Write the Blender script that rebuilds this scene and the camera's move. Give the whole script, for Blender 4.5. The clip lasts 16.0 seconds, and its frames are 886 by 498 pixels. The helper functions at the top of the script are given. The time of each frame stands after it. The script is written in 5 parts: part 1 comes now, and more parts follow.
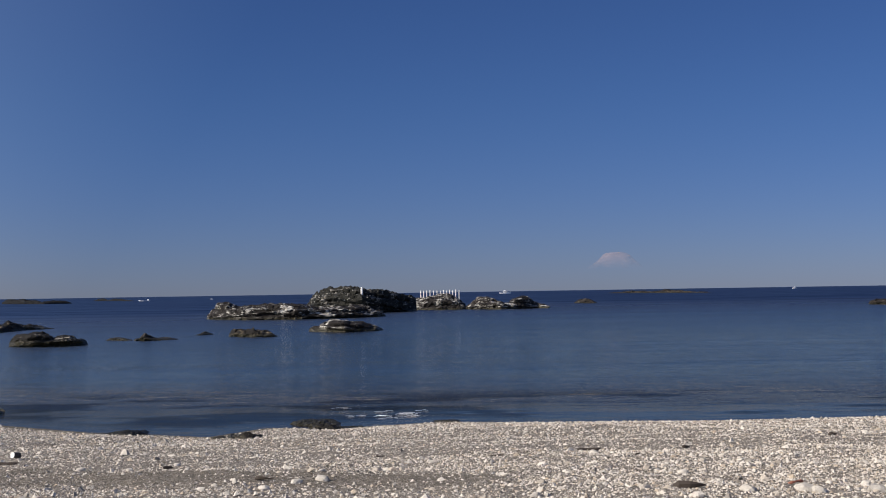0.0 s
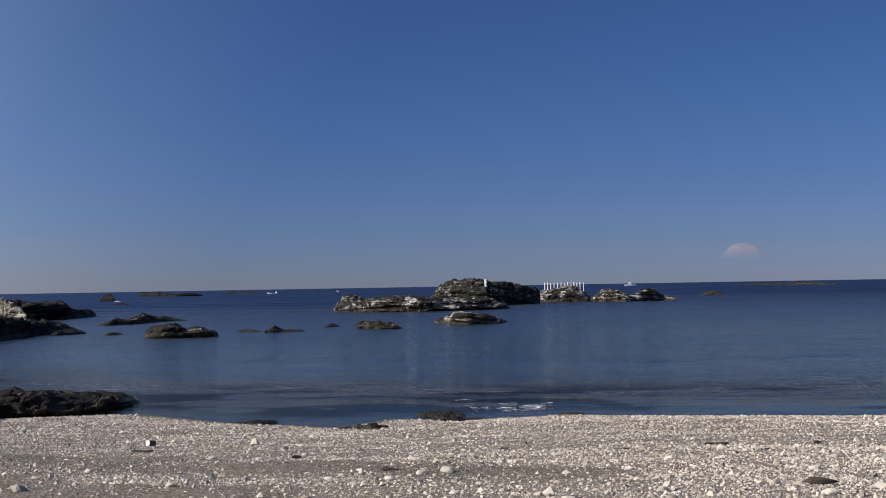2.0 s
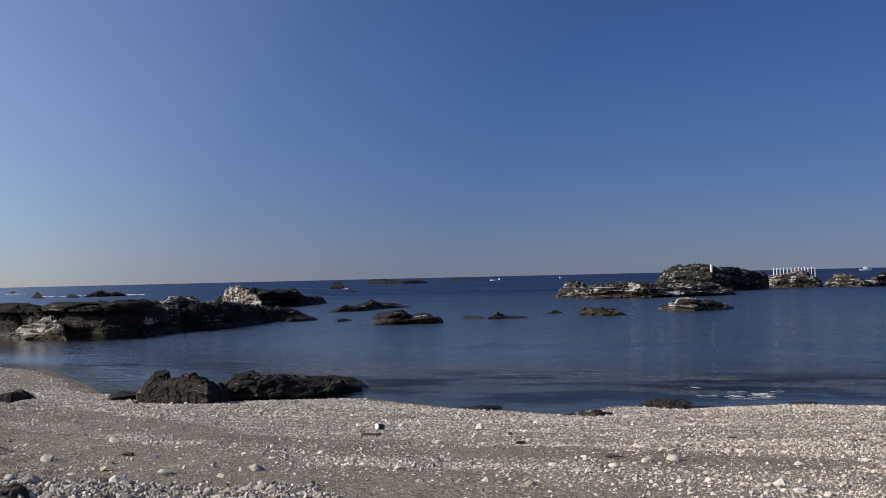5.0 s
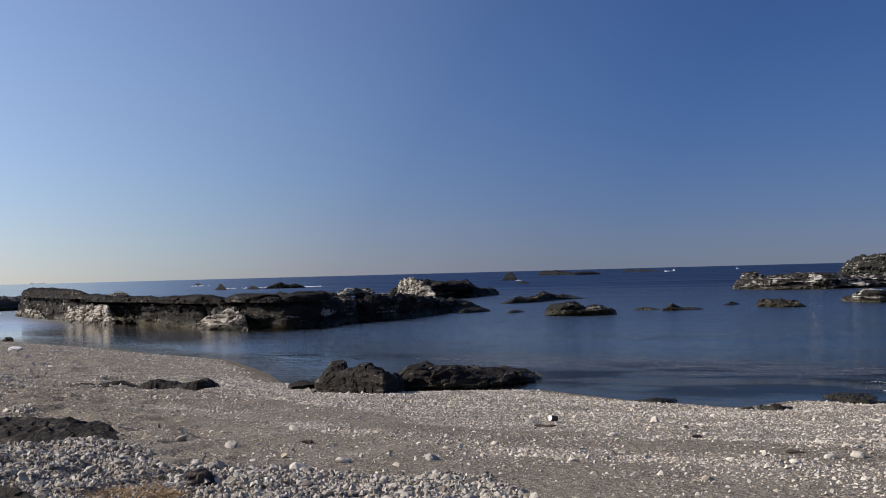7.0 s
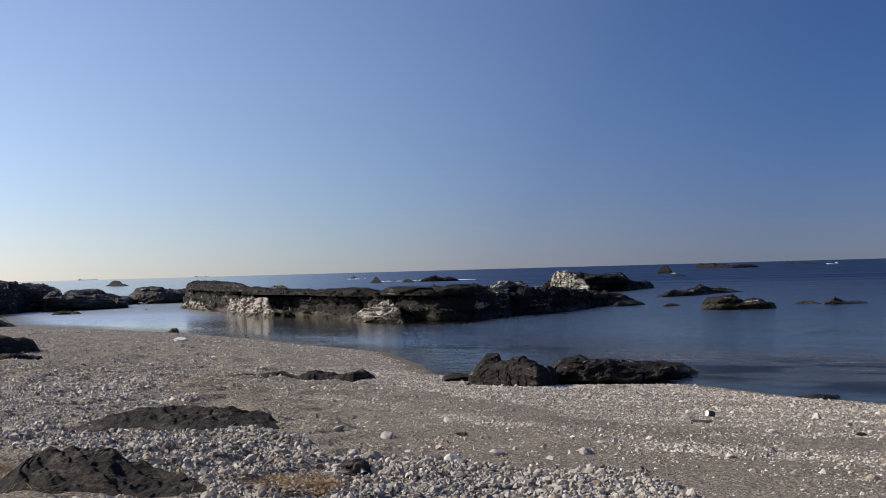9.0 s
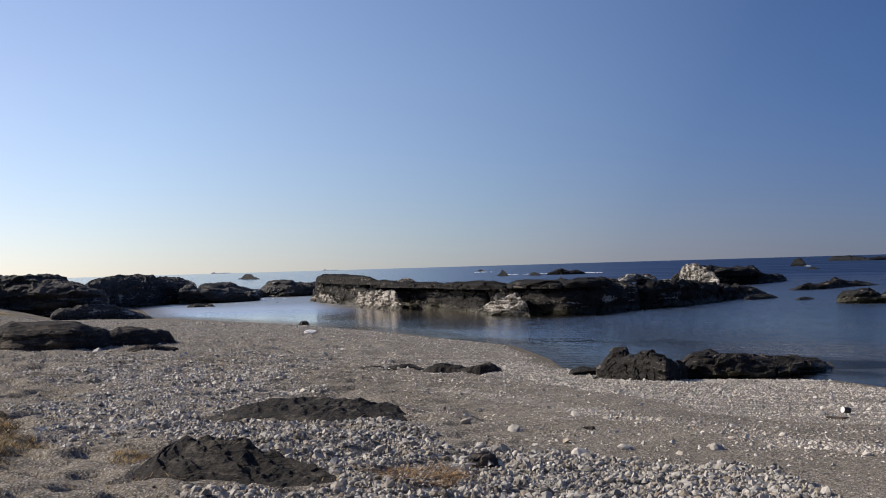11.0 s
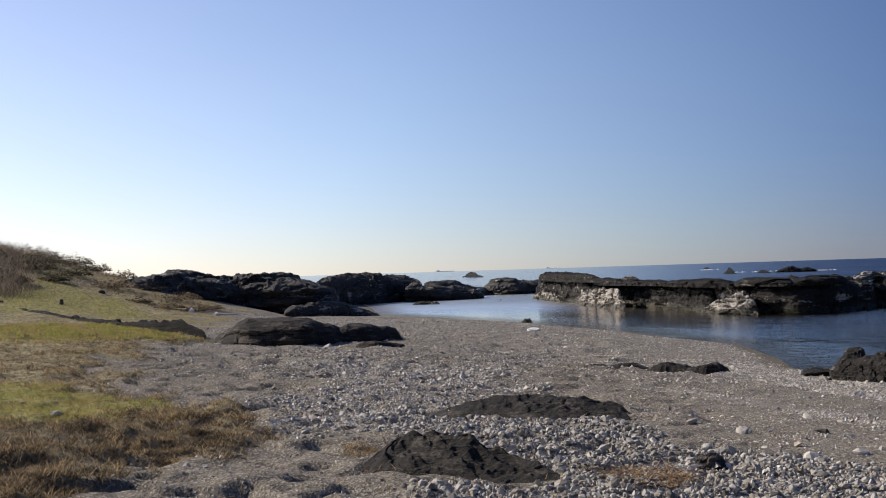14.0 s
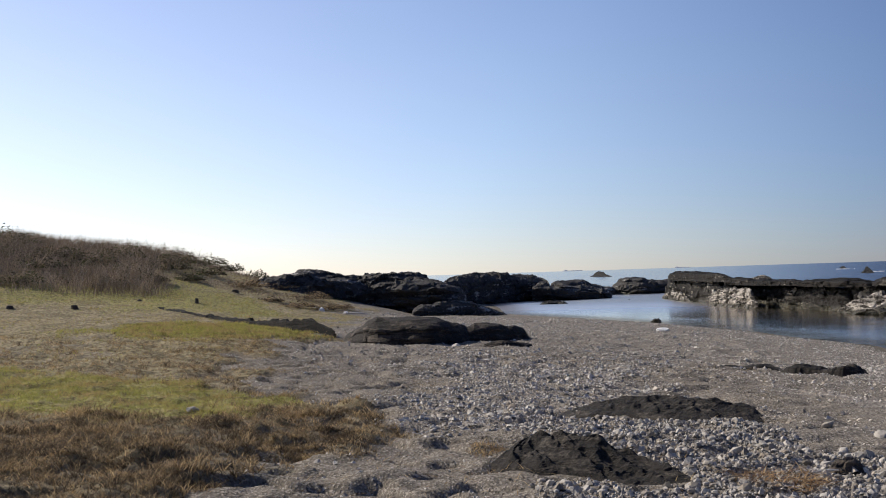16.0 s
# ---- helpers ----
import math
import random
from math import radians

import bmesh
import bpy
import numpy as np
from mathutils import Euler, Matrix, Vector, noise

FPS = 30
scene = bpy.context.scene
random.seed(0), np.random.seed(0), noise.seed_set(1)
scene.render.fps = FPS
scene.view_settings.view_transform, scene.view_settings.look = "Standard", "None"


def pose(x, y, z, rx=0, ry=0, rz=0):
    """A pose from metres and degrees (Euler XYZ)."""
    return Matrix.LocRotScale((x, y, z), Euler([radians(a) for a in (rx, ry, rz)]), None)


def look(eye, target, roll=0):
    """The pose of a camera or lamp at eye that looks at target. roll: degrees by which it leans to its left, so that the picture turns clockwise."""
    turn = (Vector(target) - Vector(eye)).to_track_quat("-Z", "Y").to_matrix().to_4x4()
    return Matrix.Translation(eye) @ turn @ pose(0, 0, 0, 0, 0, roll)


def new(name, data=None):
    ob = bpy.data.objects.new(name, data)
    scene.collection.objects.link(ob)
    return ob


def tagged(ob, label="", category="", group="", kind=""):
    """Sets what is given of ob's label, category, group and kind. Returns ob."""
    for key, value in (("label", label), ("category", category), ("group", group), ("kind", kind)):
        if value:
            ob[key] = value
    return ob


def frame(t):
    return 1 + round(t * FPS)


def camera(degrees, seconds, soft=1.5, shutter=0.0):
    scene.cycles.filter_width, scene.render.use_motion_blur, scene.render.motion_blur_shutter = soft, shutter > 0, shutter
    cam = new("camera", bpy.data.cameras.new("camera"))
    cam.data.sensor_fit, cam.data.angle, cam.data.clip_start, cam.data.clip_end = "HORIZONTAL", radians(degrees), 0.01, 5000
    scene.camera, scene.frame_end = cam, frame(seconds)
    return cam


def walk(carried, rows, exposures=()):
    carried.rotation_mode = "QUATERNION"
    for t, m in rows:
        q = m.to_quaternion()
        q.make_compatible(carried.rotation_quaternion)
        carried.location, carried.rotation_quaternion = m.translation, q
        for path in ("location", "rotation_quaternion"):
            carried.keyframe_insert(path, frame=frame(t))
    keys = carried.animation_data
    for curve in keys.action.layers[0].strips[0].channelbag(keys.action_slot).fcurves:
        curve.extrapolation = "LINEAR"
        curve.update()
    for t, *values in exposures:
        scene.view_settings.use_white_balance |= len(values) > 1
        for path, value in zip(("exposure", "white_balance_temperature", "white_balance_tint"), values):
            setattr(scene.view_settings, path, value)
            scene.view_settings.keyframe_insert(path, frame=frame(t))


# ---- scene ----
cam = camera(39.13, 16.0, soft=1.0)
EYE = 2.4          # above the still water
# seconds, turn to the left, tilt up, roll
ROWS = [
    (0, -0.000, 1.962, 0.903),
    (0.5, 1.292, 1.885, 0.897),
    (1, 2.662, 1.818, 0.890),
    (1.5, 4.134, 1.742, 0.987),
    (2, 5.686, 1.699, 0.980),
    (2.5, 7.198, 1.622, 1.093),
    (3, 8.731, 1.529, 1.147),
    (3.5, 10.405, 1.472, 1.195),
    (6, 19.812, 1.165, 1.438),
    (6.5, 21.831, 1.125, 1.498),
    (7, 23.792, 1.085, 1.500),
    (7.5, 25.687, 1.064, 1.573),
    (8, 27.481, 1.049, 1.551),
    (8.5, 29.123, 1.013, 1.594),
    (9, 30.826, 0.953, 1.558),
    (11.5, 38.289, 0.815, 1.706),
    (12, 40.146, 0.851, 1.735),
    (12.5, 41.953, 0.891, 1.730),
    (13, 43.652, 0.922, 1.770),
    (13.5, 45.288, 0.954, 1.764),
    (14, 46.853, 1.011, 1.770),
    (14.5, 48.501, 1.052, 1.787),
    (15, 50.068, 1.088, 1.798),
    (15.5, 51.459, 1.135, 1.791),
    (16, 52.697, 1.170, 1.811),
]
walk(cam, [(t, pose(0, 0, EYE, 90 + tilt, roll, turn)) for t, turn, tilt, roll in ROWS])

# ---------------------------------------------------------------- light
SUN_AZ, SUN_EL = 111.0, 32.0     # degrees to the left of the first view, above the horizon
world = bpy.data.worlds.new("sky")
scene.world = world
world.use_nodes = True
wn, wl = world.node_tree.nodes, world.node_tree.links
sky = wn.new("ShaderNodeTexSky")
sky.sky_type = "NISHITA"
sky.sun_disc = False
sky.sun_elevation = radians(SUN_EL)
sky.sun_rotation = radians(-SUN_AZ)
sky.altitude, sky.air_density, sky.dust_density, sky.ozone_density = 1500, 1.0, 0.3, 1.5
sd = Vector((-math.sin(radians(SUN_AZ)) * math.cos(radians(SUN_EL)), math.cos(radians(SUN_AZ)) * math.cos(radians(SUN_EL)), math.sin(radians(SUN_EL))))
# deep winter blue away from the sun, a pale haze towards it
coord = wn.new("ShaderNodeTexCoord")
dot = wn.new("ShaderNodeVectorMath")
dot.operation = "DOT_PRODUCT"
wl.new(coord.outputs["Generated"], dot.inputs[0])
dot.inputs[1].default_value = sd
near_sun = wn.new("ShaderNodeMapRange")
near_sun.clamp = False
near_sun.inputs["From Min"].default_value, near_sun.inputs["From Max"].default_value = -0.02, 0.79
wl.new(dot.outputs["Value"], near_sun.inputs[0])
glow = wn.new("ShaderNodeMath")
glow.operation = "SMOOTH_MAX"
glow.inputs[1].default_value, glow.inputs[2].default_value = -0.02, 0.22
wl.new(near_sun.outputs[0], glow.inputs[0])
def sky_mix(source, lo, hi, a, b):
    """Colours from a to b as source goes from lo to hi."""
    span = wn.new("ShaderNodeMapRange")
    span.inputs["From Min"].default_value, span.inputs["From Max"].default_value = lo, hi
    wl.new(source, span.inputs[0])
    nd = wn.new("ShaderNodeMix")
    nd.data_type = "RGBA"
    wl.new(span.outputs[0], nd.inputs[0])
    for k, v in ((6, a), (7, b)):
        if isinstance(v, tuple):
            nd.inputs[k].default_value = (*v, 1)
        else:
            wl.new(v, nd.inputs[k])
    return nd.outputs[2]


tint = sky_mix(glow.outputs[0], 0.0, 0.16, (0.272, 0.412, 0.735), (0.48, 0.58, 0.875))
tint = sky_mix(glow.outputs[0], 0.16, 0.6, tint, (1.52, 1.42, 1.58))
tint = sky_mix(glow.outputs[0], 0.6, 1.0, tint, (2.36, 1.88, 1.86))
blend = wn.new("ShaderNodeMix")
blend.data_type, blend.blend_type = "RGBA", "MULTIPLY"
blend.inputs[0].default_value = 1.0
wl.new(sky.outputs[0], blend.inputs[6])
wl.new(tint, blend.inputs[7])
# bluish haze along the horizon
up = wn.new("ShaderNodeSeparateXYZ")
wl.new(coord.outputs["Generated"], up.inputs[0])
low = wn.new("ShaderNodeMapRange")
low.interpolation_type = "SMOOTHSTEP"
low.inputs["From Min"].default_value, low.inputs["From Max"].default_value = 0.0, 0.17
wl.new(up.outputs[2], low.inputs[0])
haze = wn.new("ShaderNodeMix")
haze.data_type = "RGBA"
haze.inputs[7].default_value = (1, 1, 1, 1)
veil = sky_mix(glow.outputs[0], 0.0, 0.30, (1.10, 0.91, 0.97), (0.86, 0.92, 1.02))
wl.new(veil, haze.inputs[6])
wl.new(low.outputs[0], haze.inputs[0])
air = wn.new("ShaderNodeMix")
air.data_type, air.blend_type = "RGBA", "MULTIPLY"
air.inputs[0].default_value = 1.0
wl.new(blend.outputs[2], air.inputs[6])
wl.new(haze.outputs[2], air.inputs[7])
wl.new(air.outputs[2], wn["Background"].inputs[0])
wn["Background"].inputs[1].default_value = 0.07
lamp = new("sun", bpy.data.lights.new("sun", "SUN"))
lamp.data.energy, lamp.data.angle, lamp.data.color = 4.8, radians(0.53), (1.0, 0.90, 0.78)
lamp.matrix_world = look(sd * 100, (0, 0, 0))
scene.view_settings.exposure = 0.2

# ---------------------------------------------------------------- noise
def _hash(ix, iy, iz, seed):
    n = (ix.astype(np.int64) * 374761393 + iy.astype(np.int64) * 668265263 + iz.astype(np.int64) * 1274126177 + seed * 97531) & 0xFFFFFFFF
    n = ((n ^ (n >> 13)) * 1274126177) & 0xFFFFFFFF
    n = ((n ^ (n >> 16)) * 2246822519) & 0xFFFFFFFF
    return ((n ^ (n >> 15)) & 0xFFFF) / 32767.5 - 1.0


def vnoise(p, seed=0):
    """Smooth value noise, -1 to 1, at the rows of p."""
    i = np.floor(p)
    f = p - i
    f = f * f * (3 - 2 * f)
    if not p[:, 2].any():
        w, k = f[:, :2], np.zeros(len(p))
        h = [[_hash(i[:, 0] + a, i[:, 1] + b, k, seed) for b in (0, 1)] for a in (0, 1)]
        lo, hi = (h[a][0] + (h[a][1] - h[a][0]) * w[:, 1] for a in (0, 1))
        return lo + (hi - lo) * w[:, 0]
    out = 0
    for a in (0, 1):
        for b in (0, 1):
            for c in (0, 1):
                w = (f[:, 0] if a else 1 - f[:, 0]) * (f[:, 1] if b else 1 - f[:, 1]) * (f[:, 2] if c else 1 - f[:, 2])
                out = out + w * _hash(i[:, 0] + a, i[:, 1] + b, i[:, 2] + c, seed)
    return out


FBM_SHIFT = np.array([7.1, 7.1, 0.0])


def fbm(p, octaves=4, seed=0, gain=0.5):
    out, amp, q = 0, 1.0, np.array(p, float)
    for o in range(octaves):
        out = out + amp * vnoise(q, seed + o)
        q = q * 2.03 + FBM_SHIFT
        amp *= gain
    return out


def flat3(x, y):
    return np.stack([x, y, 0 * x], -1)


def smooth(a, b, x):
    t = np.clip((x - a) / (b - a), 0, 1)
    return t * t * (3 - 2 * t)


def mesh_np(name, verts, faces, material, shade=False):
    """A mesh from arrays; faces are all of one size."""
    me = bpy.data.meshes.new(name)
    k = faces.shape[1]
    me.vertices.add(len(verts))
    me.vertices.foreach_set("co", np.ascontiguousarray(verts, np.float32).ravel())
    me.loops.add(faces.size)
    me.loops.foreach_set("vertex_index", np.ascontiguousarray(faces, np.int32).ravel())
    me.polygons.add(len(faces))
    me.polygons.foreach_set("loop_start", np.arange(0, faces.size, k, dtype=np.int32))
    me.polygons.foreach_set("use_smooth", np.full(len(faces), shade))
    me.update(calc_edges=True)
    me.materials.append(material)
    return me


def grid_faces(nu, nv):
    i = np.arange(nu - 1)[:, None] * nv + np.arange(nv - 1)[None]
    return np.stack([i, i + nv, i + nv + 1, i + 1], -1).reshape(-1, 4)


def add_attr(me, name, values):
    me.attributes.new(name, "FLOAT", "POINT").data.foreach_set("value", np.ascontiguousarray(values, np.float32))


def part(name, bm, material, parent, label=""):
    me = bpy.data.meshes.new(name)
    bm.to_mesh(me)
    bm.free()
    me.materials.append(material)
    ob = new(name, me)
    ob.parent = parent
    if label:
        tagged(ob, label)
    return ob


# ---------------------------------------------------------------- materials
class Mat:
    def __init__(self, name):
        self.m = bpy.data.materials.new(name)
        self.m.use_nodes = True
        self.n, self.l = self.m.node_tree.nodes, self.m.node_tree.links
        self.b = self.n["Principled BSDF"]
        self.out = self.n["Material Output"]

    def node(self, kind, **values):
        nd = self.n.new("ShaderNode" + kind)
        for k, v in values.items():
            nd.inputs[k.replace("_", " ")].default_value = v
        return nd

    def link(self, a, b):
        self.l.new(a, b)

    def math(self, op, a, b=None, c=None):
        nd = self.n.new("ShaderNodeMath")
        nd.operation = op
        for k, v in enumerate((a, b, c)):
            if v is None:
                continue
            if isinstance(v, (int, float)):
                nd.inputs[k].default_value = v
            else:
                self.link(v, nd.inputs[k])
        return nd.outputs[0]

    def ramp(self, fac, lo, hi, a=0.0, b=1.0):
        nd = self.node("MapRange", From_Min=lo, From_Max=hi, To_Min=a, To_Max=b)
        self.link(fac, nd.inputs[0])
        return nd.outputs[0]

    def mix(self, fac, a, b):
        nd = self.n.new("ShaderNodeMix")
        nd.data_type = "RGBA"
        for k, v in ((0, fac), (6, a), (7, b)):
            if isinstance(v, (int, float)):
                nd.inputs[k].default_value = v
            elif isinstance(v, tuple):
                nd.inputs[k].default_value = (*v, 1)
            else:
                self.link(v, nd.inputs[k])
        return nd.outputs[2]

    def noise(self, vec, scale, detail=4.0, rough=0.55, dist=0.0):
        nd = self.node("TexNoise", Scale=scale, Detail=detail, Roughness=rough, Distortion=dist)
        if vec is not None:
            self.link(vec, nd.inputs["Vector"])
        return nd.outputs[0]

    def scaled(self, vec, s, rot=(0, 0, 0)):
        nd = self.n.new("ShaderNodeMapping")
        nd.inputs["Scale"].default_value = s
        nd.inputs["Rotation"].default_value = rot
        self.link(vec, nd.inputs[0])
        return nd.outputs[0]

    def position(self):
        return self.n.new("ShaderNodeNewGeometry").outputs["Position"]

    def attr(self, name):
        nd = self.n.new("ShaderNodeAttribute")
        nd.attribute_name = name
        return nd.outputs["Fac"]

    def bump(self, height, strength, distance, normal=None):
        nd = self.node("Bump", Strength=strength, Distance=distance)
        self.link(height, nd.inputs["Height"])
        if normal is not None:
            self.link(normal, nd.inputs["Normal"])
        return nd.outputs[0]


def rock_material(name, pale, size, brown=(0.075, 0.062, 0.05), bright=(0.46, 0.44, 0.40), algae=True, tide=0.35, rust=(0.16, 0.125, 0.08), lie=(0.07, 0.05, 0.2)):
    """Layered sea rock: dark weathered crust, pale beds, a wet and weedy foot at the water."""
    m = Mat(name)
    pos = m.position()
    beds = m.noise(m.scaled(pos, (0.45 / size, 0.45 / size, 4.5 / size), lie), 1.0, 6, 0.62, 0.7)
    blot = m.noise(pos, 0.5 / size, 5, 0.6)
    fine = m.noise(pos, 7.0 / size, 5, 0.65)
    sel = m.math("ADD", m.math("MULTIPLY", beds, 0.6), m.math("MULTIPLY", blot, 0.55))
    sel = m.math("ADD", sel, m.math("MULTIPLY", m.math("SUBTRACT", fine, 0.5), 0.35))
    light = m.ramp(sel, 0.66 - pale * 0.30, 0.74 - pale * 0.26)
    base = m.mix(m.ramp(fine, 0.35, 0.7), tuple(c * 0.45 for c in brown), brown)
    col = m.mix(light, base, bright)
    col = m.mix(m.ramp(blot, 0.62, 0.8), col, rust)
    sep = m.n.new("ShaderNodeSeparateXYZ")
    m.link(pos, sep.inputs[0])
    if algae:
        edge = m.math("ADD", sep.outputs[2], m.math("MULTIPLY", m.math("SUBTRACT", blot, 0.5), -0.5))
        wet = m.ramp(edge, tide * 0.4, tide, 1.0, 0.0)
        weed = m.mix(m.ramp(fine, 0.4, 0.65), (0.014, 0.013, 0.009), (0.052, 0.046, 0.017))
        col = m.mix(m.math("MULTIPLY", wet, 0.85), col, weed)
        m.link(m.ramp(wet, 0, 1, 0.85, 0.45), m.b.inputs["Roughness"])
    else:
        m.b.inputs["Roughness"].default_value = 0.9
    m.link(col, m.b.inputs["Base Color"])
    m.b.inputs["Specular IOR Level"].default_value = 0.25
    nrm = m.bump(beds, 0.9, 0.20 * size)
    m.link(m.bump(fine, 0.9, 0.09 * size, nrm), m.b.inputs["Normal"])
    return m.m


MAT_REEF = rock_material("reef_rock", 0.03, 0.9, brown=(0.015, 0.0135, 0.0115), bright=(0.36, 0.33, 0.28), rust=(0.045, 0.037, 0.027))
MAT_PALE = rock_material("pale_bedded_rock", 0.36, 0.55, brown=(0.040, 0.034, 0.027), bright=(0.42, 0.39, 0.34), tide=0.25, lie=(0.5, 0.35, 0.2))
MAT_ISLAND = rock_material("island_rock", 0.20, 0.6, brown=(0.024, 0.02, 0.017), bright=(0.55, 0.53, 0.48), tide=0.3)
MAT_HILL = rock_material("island_hill_rock", 0.08, 0.7, brown=(0.024, 0.024, 0.019))
MAT_DARK = rock_material("dark_shore_rock", 0.08, 0.3, brown=(0.022, 0.018, 0.0145), bright=(0.2, 0.17, 0.135), tide=0.2, rust=(0.05, 0.04, 0.028))
MAT_CRAG = rock_material("crag_rock", 0.02, 0.9, brown=(0.082, 0.077, 0.071), rust=(0.08, 0.065, 0.045))
MAT_LAND = rock_material("beach_rock", 0.22, 0.3, brown=(0.034, 0.029, 0.0245), bright=(0.09, 0.072, 0.056), algae=False, rust=(0.10, 0.08, 0.055))
MAT_FAR = rock_material("far_dark_rock", -0.3, 1.5, brown=(0.007, 0.007, 0.007), bright=(0.025, 0.024, 0.023), algae=False, rust=(0.012, 0.011, 0.01))
MAT_LEDGE = rock_material("dark_ledge_rock", -0.1, 0.4, brown=(0.012, 0.0105, 0.009), bright=(0.05, 0.045, 0.04), algae=False, rust=(0.022, 0.019, 0.015))
MAT_SLAB = rock_material("sunk_slab_rock", 0.2, 0.22, brown=(0.032, 0.0275, 0.023), bright=(0.085, 0.072, 0.056), algae=False, rust=(0.07, 0.058, 0.042))
MAT_PLATE = rock_material("reef_cap_rock", -0.04, 0.7, brown=(0.0125, 0.011, 0.0095), bright=(0.30, 0.275, 0.235), algae=False, rust=(0.04, 0.033, 0.025))
MAT_TAN = rock_material("tan_reef_rock", 0.16, 0.5, brown=(0.015, 0.0125, 0.009), bright=(0.16, 0.13, 0.085), tide=0.2, rust=(0.06, 0.05, 0.03))

# ---------------------------------------------------------------- the lie of the land
def polar(az, d):
    return (-math.sin(radians(az)) * d, math.cos(radians(az)) * d)


SHORE = [(120, 30), (60, 27), (25, 24.5), (8.0, 22.9), (5.2, 22.6), (2.1, 22.7), (-0.1, 23.1), (-1.9, 22.3), (-3.2, 22.5), (-4.0, 21.2),
         (-5.1, 21.7), (-6.2, 22.1), (-8.4, 23.7), (-10.1, 23.2), (-11.5, 22.7), (-14.9, 24.5), (-16.7, 26.8), (-20.4, 30.8), (-22.2, 31.9),
         (-26.0, 34.0), (-28.5, 35.7), (-37.9, 40.4), (-47.3, 43.7), (-55.6, 46.7), (-66, 55), (-84, 68), (-130, 80), (-260, 90),
         (-260, -160), (120, -160)]


def shore_distance(x, y):
    """Metres from the waterline, positive on land."""
    best = np.full(x.shape, 1e9)
    inside = np.zeros(x.shape, bool)
    for k, (ax, ay) in enumerate(SHORE):
        bx, by = SHORE[(k + 1) % len(SHORE)]
        t = np.clip(((x - ax) * (bx - ax) + (y - ay) * (by - ay)) / ((bx - ax) ** 2 + (by - ay) ** 2), 0, 1)
        best = np.minimum(best, np.hypot(x - ax - t * (bx - ax), y - ay - t * (by - ay)))
        if ay != by:
            inside ^= ((ay > y) != (by > y)) & (x < (bx - ax) * (y - ay) / (by - ay) + ax)
    return np.where(inside, best, -best)


# right-hand edge of the grass: distance, degrees
GRASS_D = [0, 9.5, 11.0, 12.8, 15.5, 17.5, 21, 26, 31, 34, 37, 45, 52, 60, 70, 90]
GRASS_A = [78, 66, 60, 56.0, 56.3, 59.5, 62, 61.5, 60.5, 58.3, 58.3, 57.4, 56.8, 57, 58.5, 62]


# strips of green grass: degrees, nearer edge, further edge
GREEN = (([58, 60, 62, 64, 67, 70, 74, 80], [16.3, 15.9, 15.2, 14.9, 15.2, 15.6, 15.8, 16], [16.5, 17.0, 18.4, 19.6, 21.2, 22.9, 24, 25]),
         ([57.6, 59, 61, 64, 66.5, 68, 80], [34.2, 33.6, 32.4, 31.6, 32.5, 34.6, 36], [34.6, 37.5, 38.6, 38.6, 37.2, 35.0, 36]),
         ([60, 61.5, 64, 67, 70, 80], [45.5, 43, 44, 45, 46.5, 47], [46, 51.5, 53, 51.5, 51.5, 51]))


def az_of(x, y):
    az = np.degrees(np.arctan2(-x, y))
    return np.where(az < -100, az + 360, az)


def green_amount(x, y):
    d, az = np.hypot(x, y), az_of(x, y)
    p = flat3(x, y)
    wob = (0.5 * fbm(p * 0.8, 3, 51) + 0.35 * fbm(p * 2.6, 2, 52)) * d / 18
    out = 0 * d
    for a, near, far in GREEN:
        lo, hi = np.interp(az, a, near), np.interp(az, a, far)
        out = np.maximum(out, smooth(-0.5, 0.5, (d - lo + wob) * 16 / d) * (1 - smooth(-0.5, 0.5, (d - hi + wob) * 16 / d)) * (hi - lo > 0.3))
    return out


def grass_amount(x, y):
    d, az = np.hypot(x, y), az_of(x, y)
    edge = np.interp(d, GRASS_D, GRASS_A)
    p = flat3(x, y)
    off = (az - edge) * np.pi / 180 * d + 0.9 * fbm(p * 0.9, 3, 5) * np.clip(d / 25, 0.35, 1.5)
    off = np.minimum(off, (255 - az) * np.pi / 180 * d + 0.6 * fbm(p * 0.8, 3, 6))
    bare = (0.45 + 0.55 * (az < 61.5)) * smooth(0.05, 0.45, fbm(p * 0.7 + np.array([9, 9, 0]), 4, 8)) * (1 - green_amount(x, y)) * (1 - smooth(36, 46, d))
    return smooth(-0.25, 0.35, off) * (1 - 0.8 * bare) * (d < 95)


